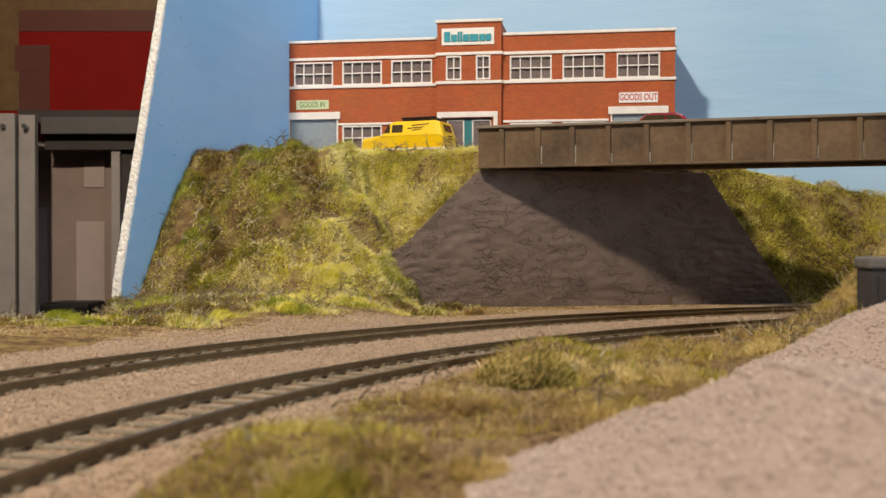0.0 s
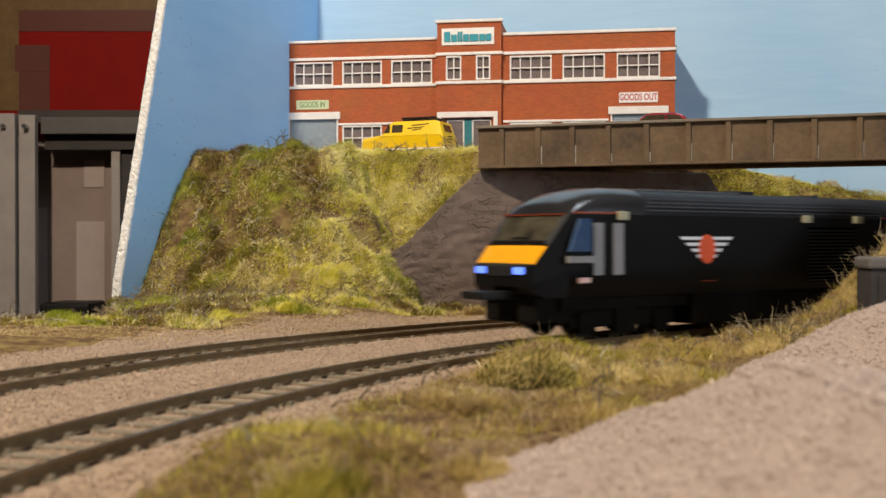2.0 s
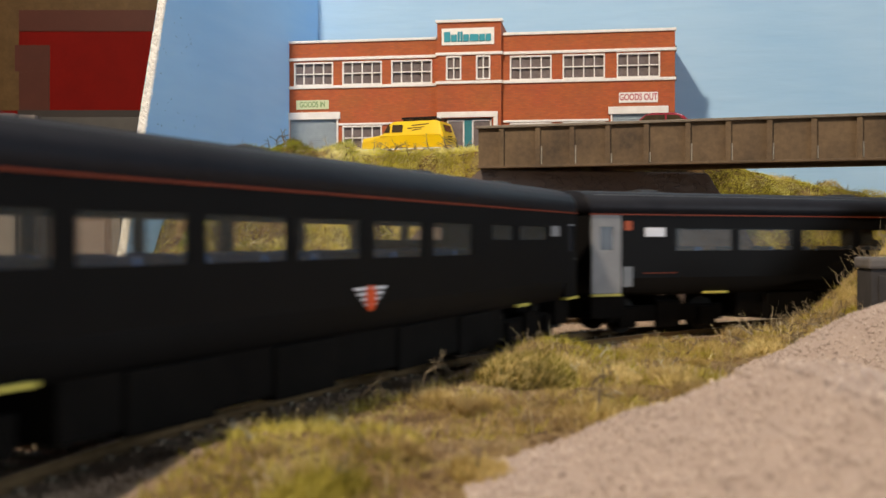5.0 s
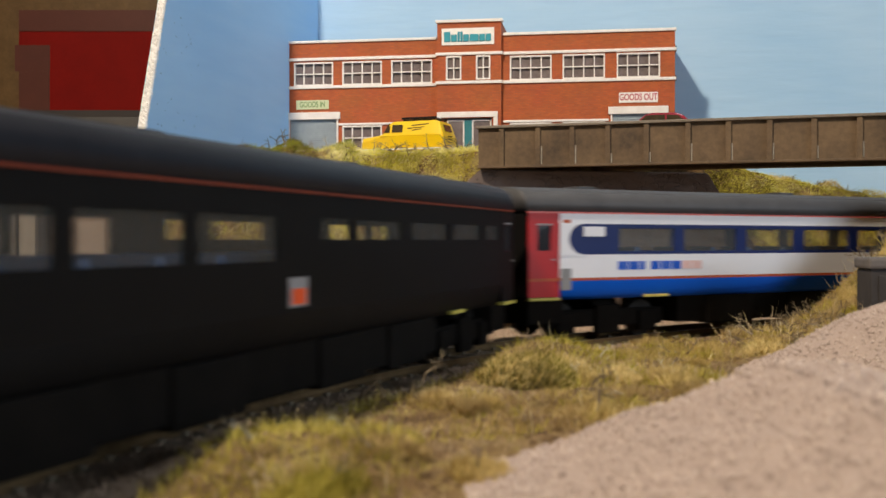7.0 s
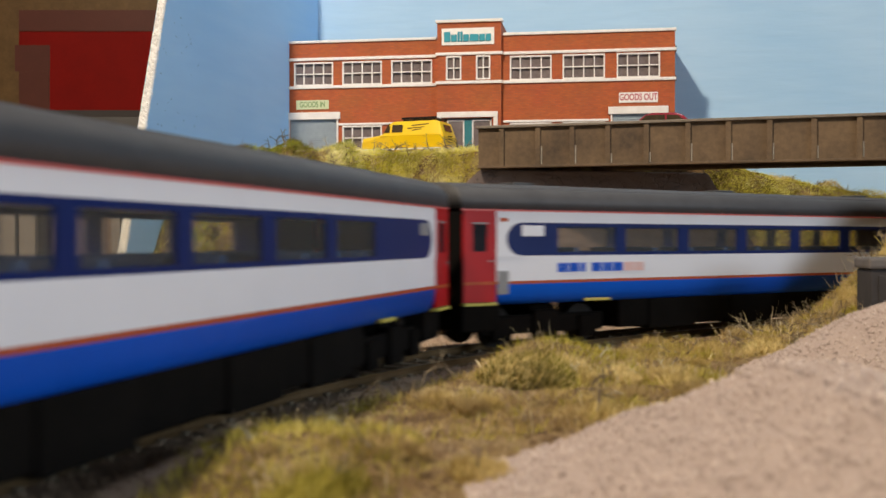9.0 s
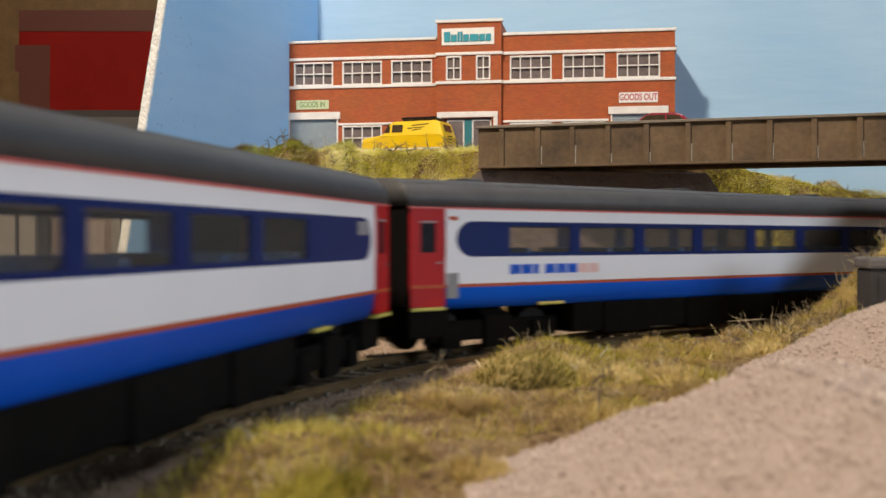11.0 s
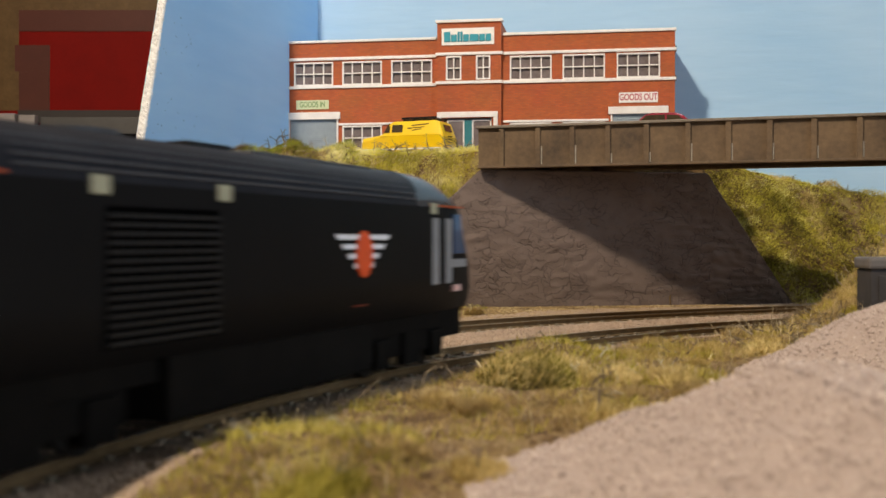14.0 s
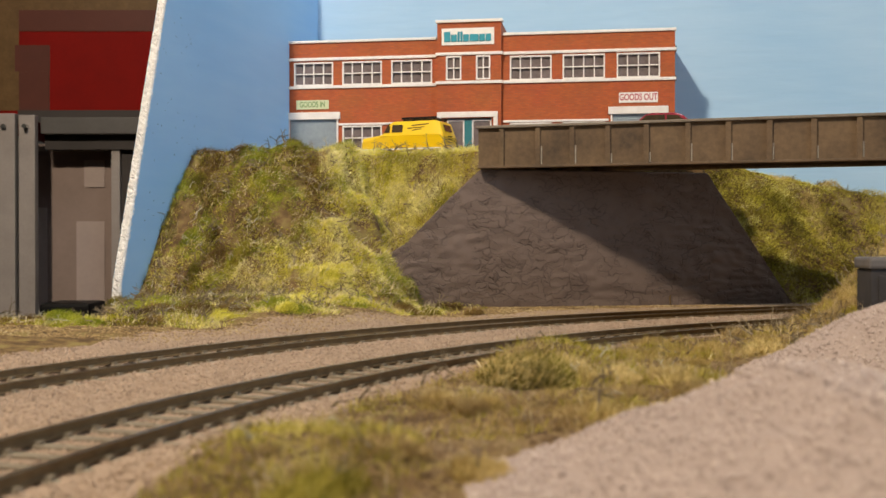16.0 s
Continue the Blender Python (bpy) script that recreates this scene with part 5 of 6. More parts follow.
# ---- beyond the end board: packing and a steel stand ----
def stand():
    Y = 1.15
    q = lambda x: (x - 784) / 1922 * Y
    w = lambda y: 0.03255 + (425.6 - y) * Y / 1922
    t = thing("steel_stand", "grey bolted steel angle stand", "stand")
    part("post", box(q(-30), q(33), Y - 0.01, Y, -1.0, w(203), 0.001), M["steel"], t)
    part("post", box(q(37), q(66), Y - 0.006, Y + 0.004, -1.0, w(205), 0.001), M["steel"], t)
    # Dark strip fills the slit between the posts; its shade is in the colour.
    part("gap_strip", box(q(33), q(37), Y + 0.004, Y + 0.014, -1.0, w(205)), M["darkgap"], t)
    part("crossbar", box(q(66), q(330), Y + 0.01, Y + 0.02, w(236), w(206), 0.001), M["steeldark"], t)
    # Shade below the crossbar is put into this member's near-black colour.
    part("crossbar", box(q(66), q(330), Y + 0.022, Y + 0.04, w(262), w(234)), M["darkgap"], t, "cross member with its shade painted dark")
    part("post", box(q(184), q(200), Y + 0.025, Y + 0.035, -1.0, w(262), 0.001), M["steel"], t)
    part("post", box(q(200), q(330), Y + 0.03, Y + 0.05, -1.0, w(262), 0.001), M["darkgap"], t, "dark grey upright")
    for x in (15, 52):
        part("bolt", cyl((q(x), Y - 0.014, w(226)), (q(x), Y - 0.006, w(226)), 0.0026, 10), M["chrome"], t)
    b = thing("red_carton", "red board carton sealed with brown packing tape", "box")
    part("carton", box(q(-120), q(345), Y + 0.02, Y + 0.32, w(205), w(-60), 0.002), M["redbox"], b)
    f = Y + 0.0195
    part("tape", box(q(-110), q(22), f - 0.0004, f, w(192), w(-55)), M["tape"], b, "wrinkled brown packing tape")
    part("tape", box(q(22), q(345), f - 0.0004, f, w(12), w(-55)), M["tape"], b)
    part("tape", box(q(22), q(345), f - 0.0003, f, w(50), w(12)), M["taped"], b, "tape over red board")
    part("tape", box(q(15), q(78), f - 0.0007, f - 0.0004, w(122), w(75)), M["taped"], b)
    part("tape", box(q(22), q(77), f - 0.0004, f, w(192), w(122)), M["taped"], b)
    # Shade along the carton's foot, painted as a dark strip.
    part("lower_edge", box(q(20), q(330), f - 0.0012, f, w(214), w(192)), M["darkgap"], b, "lower edge with its shade painted dark")
    p = thing("display_panel", "beige free-standing panel with paler sheets", "panel", None)
    D = Y + 0.053
    qd = lambda x: (x - 784) / 1922 * D
    wd = lambda y: 0.03255 + (425.6 - y) * D / 1922
    part("panel", box(qd(40), qd(260), D, D + 0.01, -1.0, wd(255), 0.001), M["panel"], p)
    for x0, x1, y0, y1 in ((150, 186, 332, 284), (136, 186, 640, 392), (60, 84, 640, 368), (60, 186, 268, 262)):
        part("sheet", box(qd(x0), qd(x1), D - 0.0015, D - 0.0005, wd(y0), wd(y1)), M["panellight"], p)
    c = thing("black_case", "black case standing behind the layout", "case")
    D = Y - 0.022
    part("case", box((68 - 784) / 1922 * D, (157 - 784) / 1922 * D, D, D + 0.06, -1.0, 0.03255 + (425.6 - 537) * D / 1922, 0.004), M["dark"], c)


# ---- the train ----
HW = 0.0177                    # half width over the sides
RAILS = 0.0                    # top of rail
CLEN, PLEN, GAP = 0.298, 0.234, 0.018


def bogie(parent, x, r=0.0060, base=0.0330):
    b = put("bogie", None, parent, (x, 0, 0))
    for sy in (-1, 1):
        bm = box(-base * 0.74, base * 0.74, sy * 0.0120 - 0.0010, sy * 0.0120 + 0.0010, 0.0040, 0.0098, 0.0006)
        for q in (-base / 1.0 * 0.52, base * 0.52):
            box(q - 0.0036, q + 0.0036, sy * 0.0130 - 0.0012, sy * 0.0130 + 0.0012, 0.0022, 0.0090, 0.0005, bm)
        box(-0.0048, 0.0048, sy * 0.0130 - 0.0012, sy * 0.0130 + 0.0012, 0.0018, 0.0112, 0.0004, bm)
        part("side_frame", bm, M["under"], b)
    part("brake_gear", box(-base * 0.70, base * 0.70, -0.0070, 0.0070, 0.0046, 0.0085), M["under"], b)
    part("bolster", box(-0.004, 0.004, -0.011, 0.011, 0.0060, 0.0125), M["under"], b)
    for q in (-base * 0.52, base * 0.52):
        part("axle", cyl((q, -0.0076, r), (q, 0.0076, r), 0.0010, 8), M["wheel"], b)
        for sy in (-1, 1):
            part("wheel", cyl((q, sy * 0.0098, r), (q, sy * 0.0078, r), r, 20), M["wheel"], b)


def roof_mesh(x0, x1, z0, top, hw, ribs=0, mat=None):
    """A curved roof shell along x."""
    n = 14
    ring = []
    for i in range(n + 1):
        a = math.pi * i / n
        y = math.cos(a)
        ring.append((hw * math.copysign(abs(y) ** 0.75, y), z0 + (top - z0) * math.sin(a) ** 0.62))
    bm = bmesh.new()
    rows = []
    for x in (x0, x0 + 0.0006, x1 - 0.0006, x1):
        k = 0.985 if x in (x0, x1) else 1.0
        rows.append([bm.verts.new((x, y * k, z0 + (z - z0) * k)) for y, z in ring])
    for a, b in zip(rows, rows[1:]):
        for i in range(n):
            bm.faces.new((a[i], b[i], b[i + 1], a[i + 1]))
        bm.faces.new((a[0], a[n], b[n], b[0]))
    bm.faces.new(rows[0]), bm.faces.new(rows[-1][::-1])
    bmesh.ops.recalc_face_normals(bm, faces=bm.faces)
    return bm


def emblem(parent, x, z, size, sy):
    e = put("emblem", None, parent, label="winged emblem of white bars and a red oval")
    y = sy * (HW + 0.00012)
    for i in range(4):
        half = size * (1.0 - 0.21 * i)
        zz = z + size * (0.25 - 0.15 * i)
        bm = bmesh.new()
        q = [(x - half, zz + size * 0.04), (x + half, zz + size * 0.04), (x + half * 0.92, zz - size * 0.04), (x - half * 0.92, zz - size * 0.04)]
        part("wing_bar", prism(q, y - 0.00008, y + 0.00008, bm), M["twhite"], e)
    oval = [(x + size * 0.30 * math.cos(a), z - size * 0.02 + size * 0.37 * math.sin(a)) for a in (2 * math.pi * i / 24 for i in range(24))]
    part("oval", prism(oval, y - 0.0002, y + 0.0002), M["emblem"], e)


def tuck(xa, xb, sy):
    """The lower side of a coach, curving in towards its foot."""
    bm = bmesh.new()
    prof = [(0.0195, 0.0), (0.0178, 0.0002), (0.0160, 0.0006), (0.0145, 0.0012), (0.0134, 0.0021)]
    rows = [[bm.verts.new((x, sy * (HW - c - k), z)) for z, c in prof for k in (0.0, 0.0007)] for x in (xa, xb)]
    for i in range(4):
        for k in (0, 1):
            a, b = 2 * i + k, 2 * i + 2 + k
            bm.faces.new((rows[0][a], rows[1][a], rows[1][b], rows[0][b]))
    for q in rows:
        for i in range(4):
            bm.faces.new((q[2 * i], q[2 * i + 1], q[2 * i + 3], q[2 * i + 2]))
    bm.faces.new((rows[0][8], rows[1][8], rows[1][9], rows[0][9]))
    bmesh.ops.recalc_face_normals(bm, faces=bm.faces)
    for f in bm.faces:
        f.smooth = abs(f.normal.x) < 0.5
    return bm


def coach(name, label, kind):
    """kind: 'white', 'black' or 'buffet'. Front is local -x; windows go right through."""
    t = thing(name, label, "railway coach", group="coaches of the train")
    white = kind == "white"
    x0, x1 = -CLEN / 2, CLEN / 2
    zb, zs, zs2, zw, zt, zc = 0.0144, 0.0195, 0.0204, 0.0279, 0.0379, 0.0412
    door_w, dfront = 0.0125, x0 + 0.0008
    k = 0.001
    zg, zh, zsm = 0.0289, 0.0367, 0.0327
    if kind == "white":
        wins = [(q * k, (q + 24.2) * k, zg, zh) for q in (-112.4, -83.9, -54.9, -25.7, 3.5, 33.5, 63.0)]
    elif kind == "black":
        wins = [(q * k, (q + 24.4) * k, zg, zh) for q in (-112.4, -83.5, -54.5, -26.5, 3.4, 33.6)] + [(0.0716, 0.0886, zsm, zh), (0.0933, 0.1179, zsm, zh)]
    else:
        wins = [(q * k, (q + 25.2) * k, zg, zh) for q in (-113.5, -85.6, -56.2, -27.2)]
        wins += [(p * k, q * k, zsm, zh) for p, q in ((15.6, 28.9), (32.6, 56.6), (63.2, 87.6), (92.6, 115.6), (121.4, 133.0))]
    small = [] if name == "rear_coach" else [(-0.1265, -0.1180, 0.0338, 0.0370)] + ([(0.1215, 0.1300, 0.0338, 0.0370)] if kind != "buffet" else [])
    low, mid, band, top = (M["tblue"], M["twhite"], M["tnavy"], M["twhite"]) if white else (M["tlblack"],) * 4
    end = 0.0130
    for sy in (-1, 1):
        a, b = sorted((sy * HW, sy * (HW - 0.0007)))
        P = lambda n, bm, m, lab="": part(n, bm, m, t, lab)
        ya, yb = a, b
        xa, xb = x0 + end, x1 - end
        P("lower_panel", tuck(xa, xb, sy), low)
        P("stripe", box(xa, xb, ya, yb, zs, zs2), M["torange"] if white else M["tlblack"])
        P("waist_panel", box(xa, xb, ya, yb, zs2, zw), mid)
        P("window_panel", holed(xa, xb, zw, zt, [(q[0], q[1], q[2], q[3]) for q in wins], ya, yb), band)
        P("upper_panel", box(xa, xb, ya, yb, zt, zc), top)
        if white:   # pale round ends of the dark window band
            for ex, d in ((xa, 1), (xb, -1)):
                pts = [(ex, zw - 0.0002), (ex + d * 0.0096, zw - 0.0002)] + [(ex + d * (0.0096 - 0.0060 * math.sin(k)), (zw + zt) / 2 - 0.0050 * math.cos(k)) for k in (math.pi * i / 12 for i in range(13))] + [(ex + d * 0.0096, zt + 0.0002), (ex, zt + 0.0002)]
                P("band_end", prism(pts, sy * HW, sy * (HW + 0.00012)), M["twhite"])
            o = x0 + 0.0365
            for j in range(16):     # a row of small letter-like bars, blue and then pink
                if j != 5:
                    w = (0.0021, 0.0018, 0.0022, 0.0017)[j % 4]
                    P("bar", box(o + j * 0.00232, o + j * 0.00232 + w, sy * HW - 0.00008, sy * HW + 0.00008, 0.0228, 0.0256), M["tblue"] if j < 12 else M["pinkbar"])
        for wdw in wins:
            g = P("window_pane", box(wdw[0], wdw[1], sy * (HW - 0.0004) - 0.0001, sy * (HW - 0.0004) + 0.0001, wdw[2], wdw[3]), M["tglass"])
            g.visible_shadow = False
        for q in small:
            P("frosted_window", box(q[0], q[1], sy * HW - 0.0002, sy * HW + 0.0002, q[2], q[3], 0.0001), M["tpale"] if q is not small[0] else M["twhite"], "white frosted window")
        P("cantrail", box(x0 + 0.0004, x1 - 0.0004, sy * HW - 0.0003, sy * HW + 0.0003, zc, zc + 0.0005), M["pinkline"] if white else M["dimline"], "thin red line under the roof")
        # doors at both ends
        front = M["tred"] if white else (M["tamber"] if kind == "black" else M["tpale"])
        rear = M["tred"] if white and kind != "white" else M["tred"] if white else M["tlblack"]
        for k, (da, db, m) in enumerate(((x0 + 0.0011, x0 + end - 0.0002, front), (x1 - end + 0.0002, x1, rear if not name.startswith("rear") else M["twhite"]))):
            d = put("door", None, t, label="coach end door")
            hole = [((da + db) / 2 - 0.0026, (da + db) / 2 + 0.0026, 0.0292, 0.0372)]
            part("leaf", holed(da, db, zb, zc, hole, ya, yb), m, d)
            part("door_glass", box(hole[0][0], hole[0][1], sy * (HW - 0.0004) - 0.0001, sy * (HW - 0.0004) + 0.0001, hole[0][2], hole[0][3]), M["cabglass"], d)
            part("rail", box(hole[0][0] - 0.0002, hole[0][1] + 0.0002, sy * HW - 0.0002, sy * HW + 0.0003, 0.0373, 0.0378), M["tpale"], d)
            part("handle", box(db - 0.0030, db - 0.0014, sy * HW - 0.0002, sy * HW + 0.0003, 0.0262, 0.0266), M["tpale"], d)
            if m is M["twhite"]:
                part("stripe", box(da, db, sy * HW - 0.0001, sy * HW + 0.00012, zs, zs2), M["torange"], d)
                part("lower_panel", box(da, db, sy * HW - 0.0001, sy * HW + 0.00012, zb, zs), M["tblue"], d, "blue foot of the white door")
            if m is M["tred"]:
                part("stripe", box(da, db, sy * HW - 0.0001, sy * HW + 0.0001, zs, zs2), M["torange"], d)
            part("step", box(da, db, sy * (HW - 0.0015), sy * (HW + 0.0006), 0.0134, 0.0142, 0.0001), M["stepy"], t, "yellow-edged door step")
        P("step", box(x0 + 0.048, x0 + 0.058, sy * (HW - 0.001), sy * (HW + 0.0004), 0.0136, 0.0144, 0.0001), M["stepy"], "yellow lifting pad")
        P("step", box(x1 - 0.058, x1 - 0.048, sy * (HW - 0.001), sy * (HW + 0.0004), 0.0136, 0.0144, 0.0001), M["stepy"], "yellow lifting pad")
        P("label_plate", box(x0 + end + 0.0012, x0 + end + 0.0042, sy * HW - 0.0001, sy * HW + 0.0001, 0.0365 if white else 0.0360, 0.0392), M["torange"], "small orange class label")
        P("label_plate", box(x0 + end + 0.0004, x0 + end + 0.0044, sy * HW - 0.0001, sy * HW + 0.00016, 0.0165, 0.0235), M["tpale"] if white else M["tgrey"], "grey panel beside the door")
    if kind == "black":
        emblem(t, 0.0017, 0.0208, 0.0074, -1)
        emblem(t, -0.0017, 0.0208, 0.0074, 1)
        part("label_plate", box(x0 + 0.022, x0 + 0.036, -HW - 0.0001, -HW + 0.0001, 0.0262, 0.0265), M["dimline"], t)
    if kind == "buffet":
        for sy in (-1, 1):
            part("badge", box(0.0022, 0.0096, sy * HW - 0.0001, sy * HW + 0.0001, 0.0205, 0.0258), M["tpale"], t, "pale square badge")
            part("badge", box(0.0032, 0.0086, sy * HW - 0.0002, sy * HW + 0.0002, 0.0209, 0.0238), M["emblem"], t, "red centre of the badge")
        part("label_plate", box(x0 + 0.022, x0 + 0.036, -HW - 0.0001, -HW + 0.0001, 0.0210, 0.0213), M["dimline"], t)
    part("roof", roof_mesh(x0, x1, zc + 0.0007, 0.0500, HW + 0.0002), M["roof"] if white else M["roofblue"], t, smooth=True)
    bm = bmesh.new()
    for y in (-0.0140, -0.0105, -0.0070, 0.0070, 0.0105, 0.0140):
        z = zc + 0.0007 + 0.0073 * math.sin(math.acos(min(1, (abs(y) / HW) ** (1 / 0.75)))) ** 0.62
        box(x0 + 0.004, x1 - 0.004, y - 0.0004, y + 0.0004, z - 0.0004, z + 0.0007, 0, bm)
    # Ribs get a lighter colour in place of the light they catch.
    part("roof_ribs", bm, M["roofrib"], t)
    for x in (-0.115, -0.02, 0.06, 0.118):
        part("roof_vent", box(x - 0.004, x + 0.004, -0.004, 0.004, 0.0494, 0.0508, 0.0004), M["roof"], t)
    for x, d in ((x0, 1), (x1, -1)):
        xa, xb = sorted((x + d * 0.0006, x + d * 0.0014))
        part("end_wall", box(xa, xb, -HW + 0.0008, HW - 0.0008, zb, zc + 0.0006), M["tlblack"], t)
        xa, xb = sorted((x + d * 0.0020, x + d * 0.0160))
        part("buffer_beam", box(xa, xb, -HW + 0.002, HW - 0.002, 0.0056, zb, 0.0006), M["under"], t)
        xa, xb = sorted((x + d * 0.0005, x - d * 0.0060))
        part("gangway", box(xa, xb, -0.0075, 0.0075, 0.0165, 0.0440, 0.001), M["dark"], t)
        part("coupling", box(min(x, x - d * 0.0085), max(x, x - d * 0.0085), -0.0018, 0.0018, 0.0085, 0.0105, 0.0004), M["dark"], t)
        part("coupling_hook", box(min(x - d * 0.0035, x - d * 0.0088), max(x - d * 0.0035, x - d * 0.0088), -0.0045, 0.0045, 0.0022, 0.0086, 0.0005), M["dark"], t, "black plastic coupling hook")
    part("floor_pan", box(x0 + 0.001, x1 - 0.001, -HW + 0.0034, HW - 0.0034, zb, zb + 0.0015), M["under"], t)
    bm = box(x0 + 0.064, x1 - 0.064, -HW + 0.002, HW - 0.002, 0.0044, zb, 0.0008)
    part("underframe", bm, M["under"], t)
    for x in (-0.06, -0.02, 0.03, 0.065):
        part("equipment_box", box(x - 0.012, x + 0.010, -HW + 0.0012, HW - 0.0012, 0.0036, 0.0135, 0.0006), M["under"], t)
    for x in (-CLEN * 0.382, CLEN * 0.382):
        bogie(t, x, 0.0062, 0.0330)
    for i in range(13):
        x = x0 + 0.046 + i * 0.0172
        for sy in (-1, 1):
            bm = box(x - 0.0008, x + 0.0012, min(sy * 0.0045, sy * 0.0155), max(sy * 0.0045, sy * 0.0155), zb + 0.0015, 0.0302, 0.0005)
            box(x - 0.0058, x - 0.0008, min(sy * 0.0045, sy * 0.0155), max(sy * 0.0045, sy * 0.0155), zb + 0.0015, 0.0215, 0.0005, bm)
            part("seat", bm, M["seat"], t)
    return t


def power_car(label):
    """Cab at local -x."""
    t = thing("power_car", label, "locomotive", group="power cars of the train")
    x0, x1 = -PLEN / 2, PLEN / 2
    # stations from the tip: x, top z, half width, roundness of the top, lower z
    st = [(0.0000, 0.0243, 0.0134, 0.0, 0.0178), (0.0022, 0.0252, 0.0146, 0.0, 0.0158), (0.0070, 0.0309, 0.0154, 0.03, 0.0142), (0.0076, 0.0315, 0.0155, 0.05, 0.0142), (0.0152, 0.0411, 0.0164, 0.10, 0.0142), (0.0170, 0.0437, 0.0167, 0.35, 0.0142),
          (0.0205, 0.0463, 0.0170, 0.6, 0.0142), (0.0265, 0.0488, 0.0174, 0.85, 0.0142), (0.0350, 0.0503, HW, 1.0, 0.0142), (0.0480, 0.0505, HW, 1.0, 0.0142), (0.0580, 0.0499, HW, 1.0, 0.0142), (PLEN - 0.001, 0.0497, HW, 1.0, 0.0142), (PLEN, 0.0490, HW - 0.0004, 1.0, 0.0144)]
    n = 12
    rows = []
    bm = bmesh.new()
    zc = 0.0410
    for x, top, hw, rnd, zl in st:
        ring = [(-hw * 0.97, zl)]
        sh = min(zc, top - 0.0002 - 0.0030 * rnd)
        ring += [(-hw, zl + (sh - zl) * 0.35), (-hw, zl + (sh - zl) * 0.7)]
        arc = []
        for i in range(n + 1):
            a = math.pi * (1 - i / n)
            y = math.cos(a)
            flat = sh + (top - sh) * (1 - abs(y) ** 6)
            arch = sh + (top - sh) * math.sin(a) ** 0.62
            yy = hw * ((1 - rnd) * y + rnd * math.copysign(abs(y) ** 0.75, y))
            arc.append((yy, flat * (1 - rnd) + arch * rnd))
        ring += arc + [(hw, zl + (sh - zl) * 0.7), (hw, zl + (sh - zl) * 0.35), (hw * 0.97, zl)]
        rows.append([bm.verts.new((x0 + x + (0.0065 if x < 0.05 else 0.0), y, z)) for y, z in ring])
    m = len(rows[0])
    for i, (a, b) in enumerate(zip(rows, rows[1:])):
        for j in range(m - 1):
            f = bm.faces.new((a[j], b[j], b[j + 1], a[j + 1]))
            f.smooth = i >= 4
            topface = 3 <= j < 3 + n
            if topface and i == 1:
                f.material_index = 1
            elif topface and i == 3 and 5 <= j < 1 + n:
                f.material_index = 2
            elif topface and i == 3:
                f.material_index = 4
            elif topface and 4 <= i <= 8:
                f.material_index = 5
            elif topface and i >= 5:
                f.material_index = 3
        bm.faces.new((a[0], a[m - 1], b[m - 1], b[0]))
    bm.faces.new(rows[0][::-1]), bm.faces.new(rows[-1])
    bmesh.ops.recalc_face_normals(bm, faces=bm.faces)
    part("body", bm, [M["tlblack"], M["nose"], M["screen"], M["roofblue"], M["surround"], M["dome"]], t)
    part("red_line", box(x0 + 0.0208, x0 + 0.0219, -0.0150, 0.0150, 0.0407, 0.0412), M["dimline"], t)
    part("screen_sill", box(x0 + 0.0138, x0 + 0.0152, -0.0130, 0.0130, 0.0314, 0.0326, 0.0003), M["dark"], t)
    grille = put("nose_grille", None, t, label="black ribbed grille between the lamps")
    for i in range(13):
        part("rib", box(x0 + 0.0060, x0 + 0.0075, -0.0062 + i * 0.001, -0.0057 + i * 0.001, 0.0212, 0.0243), M["surround"], grille)
    # lamps, lower fairing, buffer and coupling
    for sy in (-1, 1):
        part("head_lamp", box(x0 + 0.0061, x0 + 0.0077, sy * 0.0098 - 0.0028, sy * 0.0098 + 0.0028, 0.0218, 0.0240, 0.0003), M["lampglow"], t, "lit bluish head lamp")
        part("windscreen_pillar", cyl((x0 + 0.0141, sy * 0.0140, 0.0314), (x0 + 0.0217, sy * 0.0146, 0.0408), 0.0005, 8), M["surround"], t, "dark windscreen pillar")
        y = sy * HW
        P = lambda nme, b, mat, lab="": part(nme, b, mat, t, lab)
        P("cab_window", prism([(x0 + 0.0200, 0.0290), (x0 + 0.0245, 0.0395), (x0 + 0.0290, 0.0395), (x0 + 0.0290, 0.0290)], y - 0.0014, y + 0.0001), M["sideglass"], "cab side window with painted bluish reflection")
        P("number_plate", box(x0 + 0.0195, x0 + 0.0305, y - 0.0014, y + 0.0001, 0.0254, 0.0275), M["tpale"], "pale plate")
        P("cab_door_edge", box(x0 + 0.0307, x0 + 0.0350, y - 0.0006, y + 0.0001, 0.0213, 0.0382), M["tpale"], "pale grey door pillar")
        P("cab_door_edge", box(x0 + 0.0398, x0 + 0.0443, y - 0.0003, y + 0.0001, 0.0213, 0.0382), M["tpale"], "pale grey door pillar")
        P("label_plate", box(x0 + 0.0240, x0 + 0.0288, y - 0.0012, y + 0.0001, 0.0190, 0.0206), M["pinkbar"])
        q = x1 - (0.0370 if sy < 0 else 0.0402)
        P("rear_door_edge", box(q, q + 0.0045, y - 0.0003, y + 0.0001, 0.0205, 0.0376), M["tpale"], "pale grey door pillar")
        P("rear_window", box(q + 0.0052, q + 0.0155, y - 0.0003, y + 0.0001, 0.0285, 0.0372), M["cabglass"])
        P("name_plate", box(x1 - 0.0225, x1 - 0.0055, y - 0.0003, y + 0.00015, 0.0252, 0.0258), M["tpale"])
